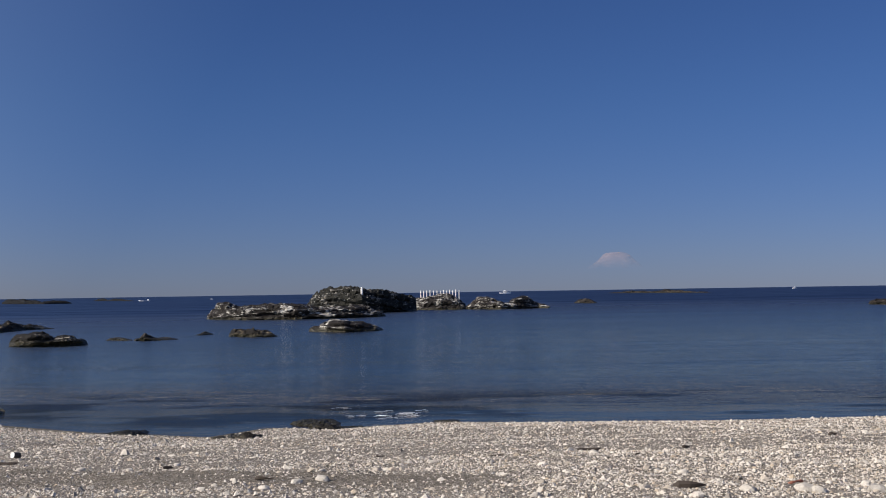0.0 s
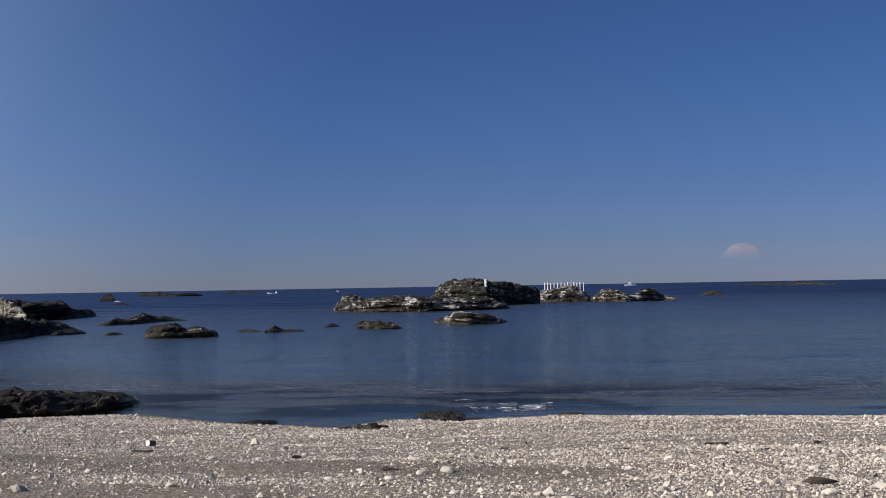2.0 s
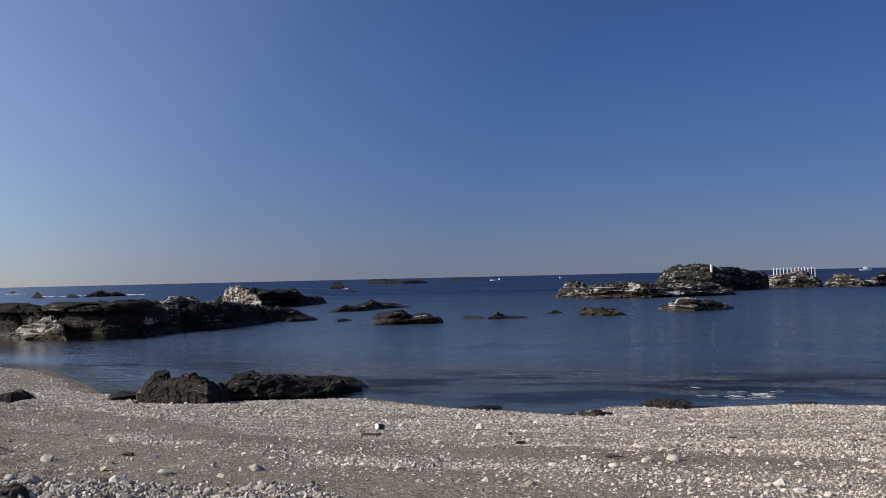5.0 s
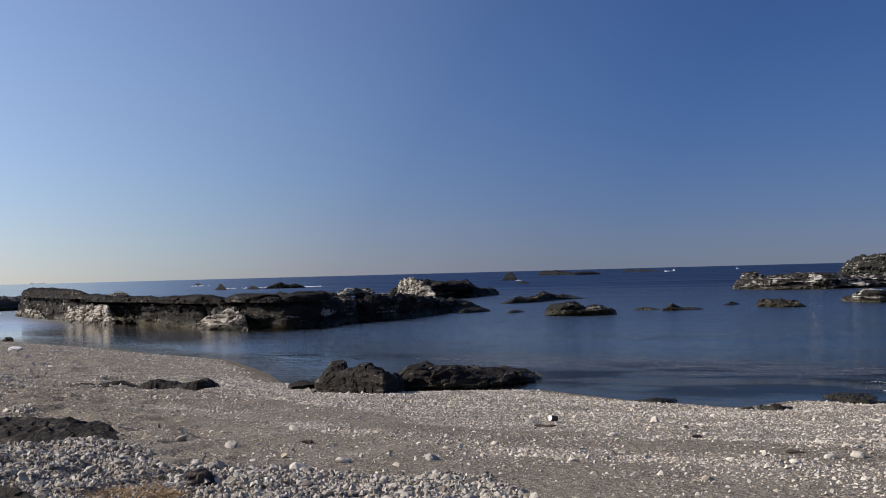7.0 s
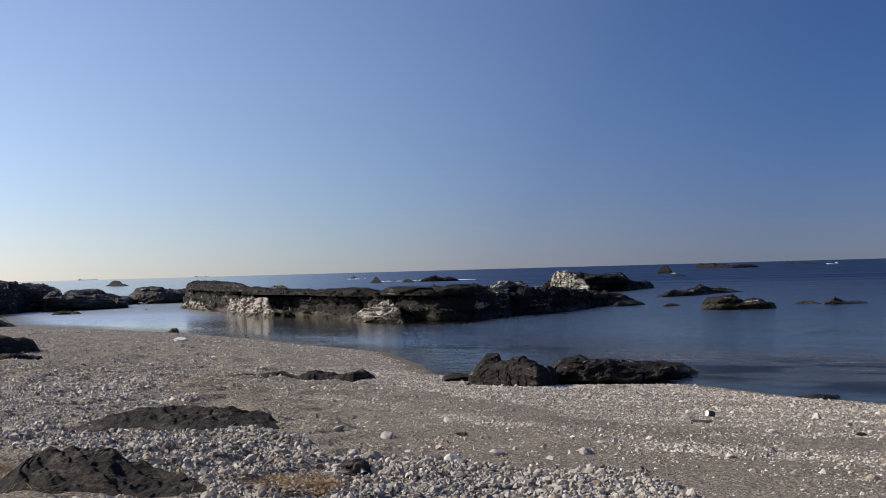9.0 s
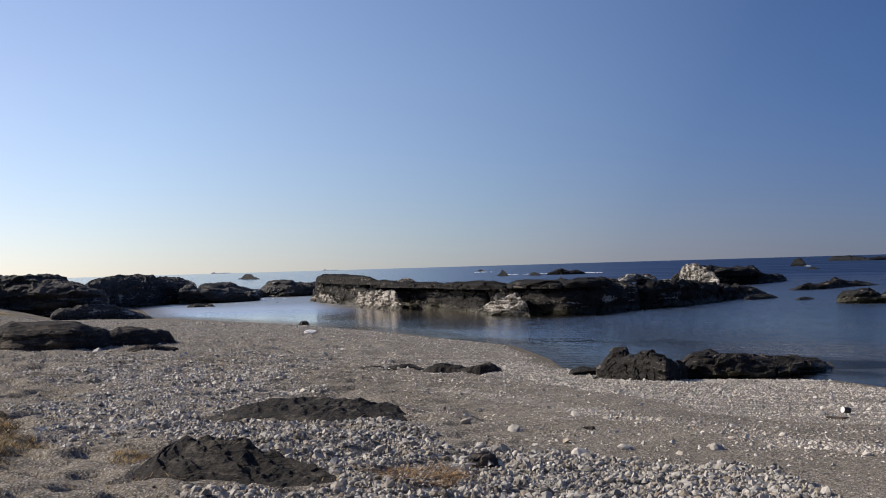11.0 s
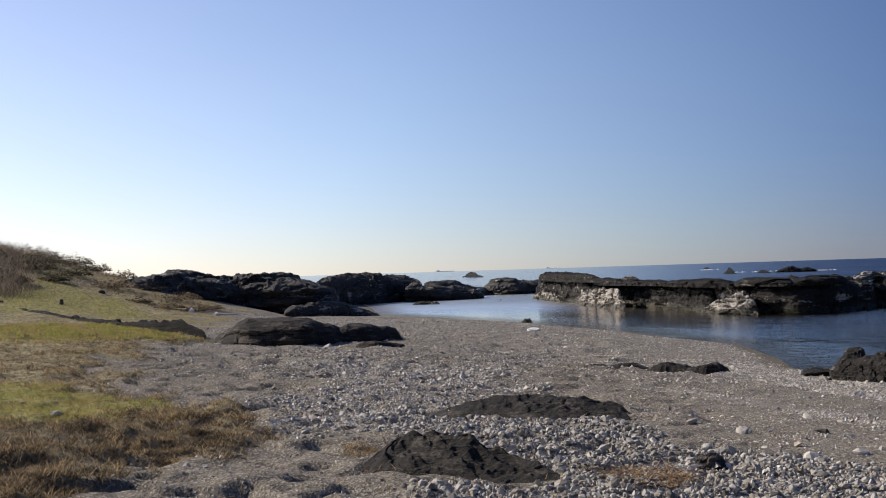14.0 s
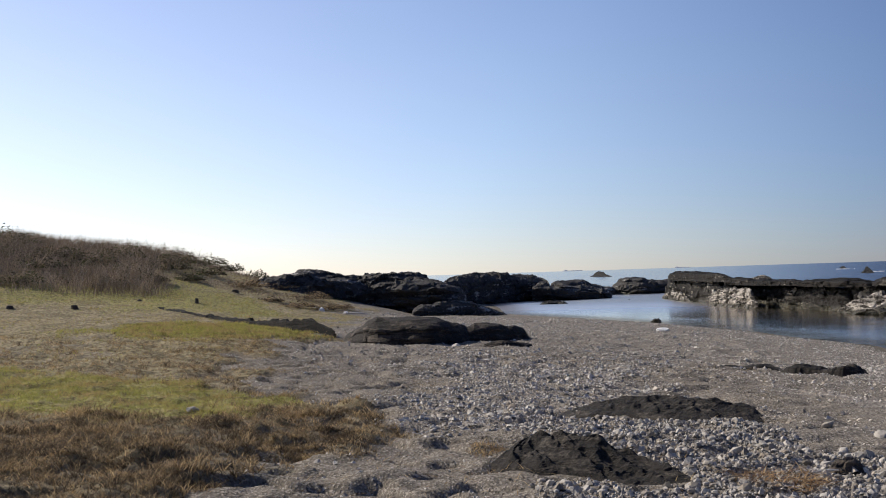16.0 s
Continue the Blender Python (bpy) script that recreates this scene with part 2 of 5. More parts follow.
def land_height(x, y):
    s = shore_distance(x, y)
    d, az = np.hypot(x, y), np.degrees(np.arctan2(-x, y))
    az = np.where(az < -100, az + 360, az)
    beach = 0.95 * (1 - np.exp(-np.maximum(s, 0) / 11.0))
    sea = -np.minimum(6.0, 0.055 * np.maximum(-s, 0) + 0.0004 * np.maximum(-s, 0) ** 2)
    z = np.where(s > 0, beach, sea)
    crest = np.interp(az, [50, 54, 56, 59, 62, 64, 66, 69, 72, 80, 100, 140, 200], [0, 0, 0.5, 1.1, 1.6, 2.1, 2.5, 2.8, 3.4, 4.2, 4.2, 2, 0.5])
    rise = smooth(40, 68, d) * (1 - 0.7 * smooth(80, 130, d))
    z = z + crest * rise * (s > 0) * smooth(0, 6, s)
    lawn = smooth(56, 66, az) * 0.55 * smooth(18, 50, d) * smooth(0, 8, s)
    z = z + lawn
    g = grass_amount(x, y) * (s > 0)
    z = z + 0.10 * g * np.clip(1.4 - d / 40, 0.2, 1)
    p = flat3(x, y)
    near = np.clip(s / 3, 0, 1) * (d < 120) * smooth(0.2, 2.5, d)
    z = z + g * near * (0.03 * fbm(p * 1.7, 3, 14) + 0.03 * fbm(p * 4.5, 2, 15) * (1 - 0.7 * green_amount(x, y)) * (d < 34))
    z = z + near * (0.035 * fbm(p * 0.45, 3, 11) + 0.012 * fbm(p * 2.1, 2, 12))
    # footprints and hollows in the bare sand inland
    inland = smooth(26, 42, az) * (1 - smooth(150, 180, az)) * smooth(7.0, 9.0, d) * (d < 40) * (1 - 0.6 * g)
    z = z - near * inland * ((0.07 + 0.05 * smooth(51, 55, az)) * smooth(0.15, 0.6, vnoise(p * np.array([3.2, 3.2, 1]) + np.array([3, 3, 0]), 21)) - 0.035 * fbm(p * 3.1, 3, 22))
    return z


def build_ground():
    az = np.concatenate([np.arange(-30, 18, 0.5), np.arange(18, 75, 0.28), np.arange(75, 90, 0.6), np.arange(90, 330.1, 2.5)])
    r = np.concatenate([[0.0], np.geomspace(0.25, 8, 50)[:-1], np.geomspace(8, 34, 270)[:-1], np.geomspace(34, 90, 100)[:-1], np.geomspace(90, 4900, 30)])
    A, D = np.meshgrid(np.radians(az), r, indexing="ij")
    x, y = (-np.sin(A) * D).ravel(), (np.cos(A) * D).ravel()
    z = land_height(x, y)
    me = mesh_np("ground", np.stack([x, y, z], -1), grid_faces(len(az), len(r)), MAT_GROUND, True)
    s = shore_distance(x, y)
    add_attr(me, "shore", s)
    add_attr(me, "grass", grass_amount(x, y) * (s > 1.0))
    d = np.hypot(x, y)
    add_attr(me, "mat", grass_amount(x, y) * (1 - green_amount(x, y)) * (1 - smooth(14, 16.5, d + 0.8 * fbm(flat3(x, y) * 1.1, 3, 55))))
    add_attr(me, "green", green_amount(x, y))
    add_attr(me, "shell", shell_cover(x, y))
    return tagged(new("ground", me), "pale shell and pebble beach sand with dry grass inland", "beach", kind="structure")


# the landward edge of the shell bank, the wrack line behind it and the front of the cobbles: degrees, metres
BANK_A, BANK_D = [-8, -4, 1, 4.5, 10, 16, 20, 24, 28.7, 35, 40, 46], [10.5, 12.4, 13.1, 13.0, 13.2, 14.4, 15.0, 15.6, 18.5, 24.4, 27, 30]
STREAK_A, STREAK_D = [0, 6, 10, 16, 20, 24, 28.7, 32.5, 36.3, 42], [10.9, 11.2, 11.7, 12.3, 12.9, 13.2, 15.2, 17.1, 19.7, 24]
COBBLE_A, COBBLE_D = [18, 20, 21, 22, 24, 27.7, 31.3, 36.3, 37.3, 40, 43.5, 50], [8, 9.4, 9.9, 10.6, 11.1, 11.4, 11.9, 12.1, 13.4, 14.8, 15.4, 15.4]


def shell_cover(x, y):
    """How thickly shells and pebbles lie, 0 to 1."""
    s = shore_distance(x, y)
    d, az = np.hypot(x, y), np.degrees(np.arctan2(-x, y))
    p = flat3(x, y)
    n = fbm(p * 0.5, 3, 31)
    wob = 0.35 * n + 0.2 * fbm(p * 1.6, 2, 32)
    bank = smooth(-0.25, 0.45, d - np.interp(az, BANK_A, BANK_D) + wob) * smooth(0.1, 0.7, s)
    bank = bank * (1 - 0.45 * smooth(29, 40, az)) * (0.8 + 0.2 * smooth(-0.4, 0.2, fbm(p * np.array([0.5, 1.6, 1]), 3, 35)))
    off = d - np.interp(az, STREAK_A, STREAK_D) + wob
    streak = np.exp(-(off / np.interp(az, [5, 20, 36], [0.9, 0.55, 0.9])) ** 2) * (1 - smooth(36, 42, az)) * (0.85 + 0.5 * n)
    lower = (1 - smooth(-0.4, 0.5, off)) * (1 - smooth(9, 16, az + 3 * n)) * (0.75 + 0.5 * n)          # coarse spread below the streak
    thin = 0.08 + 0.22 * smooth(0.1, 0.5, fbm(p * np.array([0.7, 2.2, 1]), 3, 37))
    right = 1 - smooth(-7, 3, az + 3 * n)
    cob = cobble_zone(x, y)
    far = 0.5 * smooth(24, 30, d) * (s > 0.2)
    return np.clip(np.maximum.reduce([bank, streak, lower, thin, right * smooth(0.1, 0.7, s), cob, far]), 0.05, 1) * (s > 0.05)


# worn slabs sunk in the beach: the two ends (degrees, metres) and half the width
SLABS = (((50.9, 11.5), (42.0, 10.15), 0.52), ((47.6, 15.9), (38.3, 14.9), 0.62))


def on_slab(x, y):
    out = 0 * x
    for a, b, half in SLABS:
        (ax, ay), (bx, by) = polar(*a), polar(*b)
        L = math.hypot(bx - ax, by - ay)
        u = ((x - ax) * (bx - ax) + (y - ay) * (by - ay)) / L ** 2
        w = np.abs((x - ax) * (by - ay) - (y - ay) * (bx - ax)) / L
        out = np.maximum(out, (w < half * 0.9 * np.sqrt(np.clip(1 - np.abs(2 * u - 1) ** 3, 0, 1))) * (u > 0) * (u < 1))
    return out


def cobble_zone(x, y):
    d, az = np.hypot(x, y), np.degrees(np.arctan2(-x, y))
    n = fbm(flat3(x, y) * 0.6, 3, 41)
    a = (1 - smooth(45.5, 48.5, az + 2.0 * n)) * (1 - smooth(-0.3, 0.35, d - np.interp(az, COBBLE_A, COBBLE_D) + 0.5 * n)) * smooth(18, 20, az)
    b = smooth(42, 45, az + 2 * n) * (1 - smooth(52, 56, az + 3 * n)) * smooth(12.5, 14, d + n) * (1 - smooth(24, 32, d + 2 * n)) * 0.75
    return np.maximum(a, b) * (1 - on_slab(x, y))


def ground_material():
    m = Mat("beach_ground")
    pos = m.position()
    shell, grass, shore = m.attr("shell"), m.attr("grass"), m.attr("shore")
    big, fine, grit = m.noise(pos, 0.7, 4), m.noise(pos, 9, 5, 0.65), m.noise(pos, 70, 3, 0.7)
    sand = m.mix(m.ramp(big, 0.35, 0.65), (0.168, 0.146, 0.115), (0.245, 0.213, 0.168))
    sand = m.mix(m.ramp(grit, 0.35, 0.7), m.mix(0.4, sand, (0.1, 0.09, 0.075)), sand)
    sp = m.node("TexVoronoi", Scale=55.0, Randomness=1.0)
    m.link(pos, sp.inputs["Vector"])
    spc = m.n.new("ShaderNodeSeparateColor")
    m.link(sp.outputs["Color"], spc.inputs[0])
    sand = m.mix(m.ramp(spc.outputs[0], 0.66, 0.72, 0, 0.55), sand, (0.46, 0.42, 0.36))
    sand = m.mix(m.ramp(spc.outputs[1], 0.70, 0.78, 0, 0.7), sand, (0.07, 0.06, 0.05))
    vo = m.node("TexVoronoi", Scale=38.0, Randomness=1.0)
    m.link(pos, vo.inputs["Vector"])
    cell = m.n.new("ShaderNodeSeparateColor")
    m.link(vo.outputs["Color"], cell.inputs[0])
    peb = m.mix(cell.outputs[0], (0.28, 0.244, 0.195), (0.82, 0.758, 0.66))
    peb = m.mix(m.ramp(vo.outputs["Distance"], 0.02, 0.035), peb, m.mix(0.65, peb, (0.07, 0.06, 0.05)))
    cover = m.ramp(m.math("ADD", shell, m.math("MULTIPLY", m.math("SUBTRACT", fine, 0.5), 0.9)), 0.35, 0.75)
    col = m.mix(m.math("MULTIPLY", cover, 0.9), sand, peb)
    wet = m.ramp(m.math("ADD", shore, m.math("MULTIPLY", m.math("SUBTRACT", big, 0.5), 0.8)), 0.25, 0.75, 1, 0)
    col = m.mix(m.math("MULTIPLY", wet, 0.6), col, (0.10, 0.085, 0.06))
    weedy = m.ramp(m.noise(pos, 0.45, 5, 0.6), 0.47, 0.55)
    bed = m.mix(weedy, (0.36, 0.31, 0.235), (0.03, 0.028, 0.018))
    col = m.mix(m.ramp(shore, -0.9, -0.1, 1, 0), col, bed)
    soil = m.noise(pos, 3.1, 5, 0.65)
    dry = m.mix(m.ramp(m.noise(pos, 1.3, 5, 0.6), 0.38, 0.62), (0.25, 0.21, 0.12), (0.40, 0.34, 0.20))
    lush = m.mix(m.ramp(soil, 0.4, 0.62), (0.36, 0.31, 0.13), (0.31, 0.32, 0.085))
    turf = m.mix(m.math("MULTIPLY", m.attr("green"), 0.9), dry, lush)
    turf = m.mix(m.math("MULTIPLY", m.attr("mat"), m.ramp(soil, 0.32, 0.5, 0.95, 0.45)), turf, (0.13, 0.10, 0.066))
    turf = m.mix(m.ramp(fine, 0.40, 0.56, 0.7, 0), turf, (0.045, 0.034, 0.02))
    turf = m.mix(m.ramp(soil, 0.54, 0.68, 0, 0.55), turf, (0.12, 0.08, 0.042))
    col = m.mix(grass, col, turf)
    m.link(col, m.b.inputs["Base Color"])
    m.b.inputs["Roughness"].default_value = 0.95
    m.b.inputs["Specular IOR Level"].default_value = 0.15
    nrm = m.bump(fine, 1.0, 0.06)
    nrm = m.bump(sp.outputs["Distance"], 0.7, 0.012, nrm)
    nrm = m.bump(vo.outputs["Distance"], 0.5, 0.01, nrm)
    m.link(m.bump(grit, 0.4, 0.006, nrm), m.b.inputs["Normal"])
    return m.m


def water_material():
    m = Mat("sea_water")
    m.n.remove(m.b)
    pos = m.position()
    calm, deep = m.attr("calm"), m.attr("deep")
    swell = m.noise(m.scaled(pos, (0.34, 0.55, 1), (0, 0, 0.3)), 1.0, 3, 0.5, 0.5)
    rip = m.noise(m.scaled(pos, (1.1, 2.0, 1), (0, 0, 0.25)), 1.0, 3, 0.6, 0.9)
    chop = m.noise(m.scaled(pos, (5.0, 7.5, 1), (0, 0, -0.1)), 1.0, 2, 0.6, 0.6)
    patch = m.ramp(m.noise(m.scaled(pos, (0.05, 0.22, 1)), 1.0, 4, 0.6), 0.36, 0.62, 0.35, 1.5)
    live = m.ramp(calm, 0, 1, 1, 0.03)
    small = m.math("MULTIPLY", m.math("MULTIPLY_ADD", rip, 0.85, m.math("MULTIPLY", chop, 0.28)), patch)
    h = m.math("ADD", m.math("MULTIPLY", swell, m.math("MULTIPLY", live, 0.9)), small)
    h = m.math("MULTIPLY", h, live)
    nrm = m.bump(h, 1.0, 0.28)
    gl = m.node("BsdfGlossy")
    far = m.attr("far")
    # streaks of darker and paler reflection, put into the far gloss colour
    reflect_streaks = m.ramp(m.noise(m.scaled(pos, (0.016, 0.085, 1), (0, 0, 0.2)), 1.0, 5, 0.65), 0.38, 0.62)
    weed = m.attr("weed")
    m.link(m.math("ADD", m.ramp(calm, 0, 0.9, 0.12, 0.09), m.math("MULTIPLY_ADD", far, 0.22, m.math("MULTIPLY", m.attr("flat"), 0.22))), gl.inputs["Roughness"])
    # reflection dimmed by gloss colour: warm over shoals, darkest over weed, dark blue far out
    shoal = m.mix(weed, (0.60, 0.51, 0.42), (0.28, 0.26, 0.24))
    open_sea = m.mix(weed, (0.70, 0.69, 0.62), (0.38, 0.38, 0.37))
    m.link(m.mix(far, m.mix(deep, shoal, m.mix(calm, open_sea, (1.0, 0.95, 0.88))), m.mix(reflect_streaks, (0.09, 0.14, 0.23), (0.19, 0.27, 0.38))), gl.inputs["Color"])
    m.link(nrm, gl.inputs["Normal"])
    body = m.node("BsdfDiffuse")
    # sand and dark weed seen through the shallows, deep blue-green further out; the bay's body colour is lightened to
    # brighten the water
    bed = m.mix(weed, (0.27, 0.23, 0.17), (0.022, 0.02, 0.013))
    floor = m.mix(m.attr("pool"), m.mix(m.attr("bay"), (0.012, 0.022, 0.027), (0.085, 0.11, 0.12)), (0.24, 0.205, 0.16))
    m.link(m.mix(deep, bed, floor), body.inputs["Color"])
    fr = m.node("Fresnel", IOR=1.33)
    m.link(nrm, fr.inputs["Normal"])
    top = m.n.new("ShaderNodeMixShader")
    m.link(fr.outputs[0], top.inputs[0])
    m.link(body.outputs[0], top.inputs[1])
    m.link(gl.outputs[0], top.inputs[2])
    m.link(top.outputs[0], m.out.inputs[0])
    return m.m


MAT_GROUND = ground_material()
MAT_WATER = water_material()
ground = build_ground()


def build_water():
    az = np.concatenate([np.arange(-40, 100, 0.5), np.arange(100, 320.1, 5.0)])
    r = np.concatenate([[5.0], np.geomspace(14, 36, 130)[:-1], np.geomspace(36, 140, 70)[:-1], np.geomspace(140, 4850, 30)])
    A, D = np.meshgrid(np.radians(az), r, indexing="ij")
    x, y = (-np.sin(A) * D).ravel(), (np.cos(A) * D).ravel()
    me = mesh_np("water", np.stack([x, y, 0 * x], -1), grid_faces(len(az), len(r)), MAT_WATER, True)
    s = shore_distance(x, y)
    deg = np.degrees(np.arctan2(-x, y))
    add_attr(me, "deep", np.maximum(smooth(2.5, 13.0, -s), smooth(24, 34, deg) * smooth(0.3, 2.5, -s)))
    d = np.hypot(x, y)
    # the pool is sheltered by the reef and by the crags
    calm = smooth(22, 37, deg + 0.05 * (d - 50)) * (1 - smooth(80, 96, d))
    calm = np.maximum(calm, 0.35 * smooth(18, 30, deg) * (1 - smooth(45, 60, d)))
    calm = np.maximum(calm, (0.90 + 0.08 * fbm(flat3(x, y) * 0.5, 3, 91)) * (1 - smooth(1.0, 6, -s + 1.2 * fbm(flat3(x, y) * 0.25, 2, 92))))
    calm = np.maximum(calm, 0.8 * smooth(27, 42, deg) * smooth(100, 220, d))
    add_attr(me, "calm", np.clip(calm, 0, 1))
    # how much the gloss colour darkens the reflection: grows with distance, fades to the left
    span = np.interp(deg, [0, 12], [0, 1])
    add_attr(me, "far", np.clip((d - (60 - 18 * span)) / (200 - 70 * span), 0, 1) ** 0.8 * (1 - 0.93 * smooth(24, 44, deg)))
    # lighter body colour on the right, makes up for too dark a reflection
    add_attr(me, "bay", smooth(12, -10, deg) * smooth(3, 12, -s) * (1 - smooth(60, 150, d)))
    add_attr(me, "pool", smooth(33, 40, deg) * (1 - smooth(80, 110, d)))
    add_attr(me, "flat", smooth(60, 84, d) * smooth(35, 42, deg) * (1 - smooth(112, 135, d)))
    # weed beds a few metres off the waterline
    p = np.stack([x * 0.30 + 3, y * 0.55, 0 * x], -1)
    bank = smooth(0.3, 1.6, -s) * (1 - smooth(4.5, 8.5, -s)) * (1 - smooth(17, 25, deg))
    add_attr(me, "weed", bank * smooth(-0.05, 0.35, fbm(p, 5, 95, 0.6)))
    ob = new("water", me)
    return tagged(ob, "calm dark blue sea water rippled by a light breeze", "sea", kind="structure")


water = build_water()

# ---------------------------------------------------------------- rocks
def outcrop(name, front, depth, heights, base, material, size=0.5, seed=1, parent=None, label="", group="", shelf=0.45, step=None, rough_by=1.0, on_land=False, undercut=0.0, tilt=None):
    """A weathered, bedded rock that runs along the plan line front, with the ridge heights given at even steps."""
    P = np.array(front, float)
    seg = np.concatenate([[0], np.cumsum(np.hypot(*np.diff(P, axis=0).T))])
    L = seg[-1]
    dist = float(np.hypot(*P.mean(0)))
    step = step or max(0.03, dist * 0.00115)
    nu = int(np.clip(L / step, 28, 360))
    nv = int(np.clip((depth * 0.6 + 2 * max(heights)) / step, 26, 100))
    u = np.linspace(0, 1, nu)
    px, py = np.interp(u * L, seg, P[:, 0]), np.interp(u * L, seg, P[:, 1])
    k = max(3, nu // 12) | 1
    ker = np.hanning(k + 2)[1:-1]
    ker /= ker.sum()
    px, py = (np.convolve(np.pad(q, k // 2, mode="reflect", reflect_type="odd"), ker, "valid") for q in (px, py))
    mx, my = px.mean(), py.mean()                  # the rock reaches back seaward from its front
    nx, ny = np.full(nu, mx / math.hypot(mx, my)), np.full(nu, my / math.hypot(mx, my))
    H = np.interp(u, np.linspace(0, 1, len(heights)), heights) - base
    if on_land:                                    # heights over the ground behind the line
        H = H + land_height(px + nx * depth, py + ny * depth)
    H = H - np.minimum(0.2 * size * rough_by, 0.2 * H)
    end = np.clip(1 - np.abs(2 * u - 1) ** 7, 0, 1) ** 0.5
    W = depth * (0.35 + 0.65 * end)
    v = np.linspace(0, np.pi, 3000)               # evenly spaced round the profile
    run = np.concatenate([[0], np.cumsum(np.hypot(np.diff((0.5 - 0.5 * np.sign(np.cos(v)) * np.abs(np.cos(v)) ** 0.75) * depth * 0.6), np.diff(np.sin(v) ** shelf * (max(heights) - base))))])
    v = np.interp(np.linspace(0, run[-1], nv), run, v)
    c, s = np.cos(v), np.sin(v)
    across = 0.5 - 0.5 * np.sign(c) * np.abs(c) ** 0.75
    up = s ** shelf
    # a steeper face in front and a long back
    a2 = across[None] * W[:, None] + (depth - W)[:, None] * 0.35
    a2 = a2 + undercut * (c > 0)[None] * (1 - up[None]) ** 0.7 * end[:, None]
    z = base + H[:, None] * up[None] * (0.75 + 0.25 * end[:, None])
    x = px[:, None] + nx[:, None] * a2
    y = py[:, None] + ny[:, None] * a2
    p = np.stack([x, y, z], -1).reshape(-1, 3)
    out = np.stack([(nx[:, None] * (-c)[None]), (ny[:, None] * (-c)[None]), np.broadcast_to(0.25 * s, (nu, nv))], -1).reshape(-1, 3)
    amp = size * np.repeat(0.35 + 0.65 * end, nv)
    # beds that dip along the rock
    rs = random.Random(seed)
    dip = np.array([rs.uniform(-0.10, 0.12), rs.uniform(-0.10, 0.10), 1.0]) if tilt is None else np.array(tilt, float)
    sc = (p @ dip) / (0.36 * size) + 0.8 * fbm(p / (3.0 * size), 3, seed)
    # joints that break the beds into blocks
    wx, wy = 0.5 * fbm(p / size, 2, seed + 5), 0.5 * fbm(p / size, 2, seed + 6)
    jx = np.floor((p[:, 0] * 0.8 + p[:, 1] * 0.6) / (2.9 * size) + wx + 0.37 * np.floor(sc * 0.5))
    jy = np.floor((p[:, 1] * 0.8 - p[:, 0] * 0.6) / (3.3 * size) + wy + 0.53 * np.floor(sc * 0.5))
    block = _hash(jx, jy, np.floor(sc * 0.5), seed + 8)
    lay, fr = np.floor(sc), sc - np.floor(sc)
    e0, e1 = _hash(lay, 0 * lay, 0 * lay, seed), _hash(lay + 1, 0 * lay, 0 * lay, seed)
    bed = e0 + (e1 - e0) * smooth(0.82, 1.0, fr)
    q = p * np.array([0.5, 0.5, 2.2])
    rough = fbm(q / (1.5 * size), 5, seed + 50, 0.5)
    ridge = 0.4 - np.abs(fbm(q / (1.0 * size), 4, seed + 70, 0.45)) * 1.6
    amp = amp * rough_by
    push = amp * (0.50 * bed + 0.20 * block + 0.32 * rough + 0.22 * ridge)
    p = p + out * push[:, None]
    p[:, :2] += (0.10 * amp)[:, None] * np.stack([fbm(p / (0.5 * size), 3, seed + 90), fbm(p / (0.5 * size), 3, seed + 95)], -1)
    top = np.tile(up, nu)
    p[:, 2] += np.minimum(amp, 0.5 * np.repeat(H, nv)) * top * (0.18 * fbm(p / (0.9 * size), 5, seed + 33, 0.5) + 0.10 * bed + 0.05 * block)
    me = mesh_np(name, p, grid_faces(nu, nv), material)
    ob = new(name, me)
    if parent is not None:
        ob.parent = parent
        if label:
            tagged(ob, label)
    else:
        tagged(ob, label, "rock", group)
    return ob


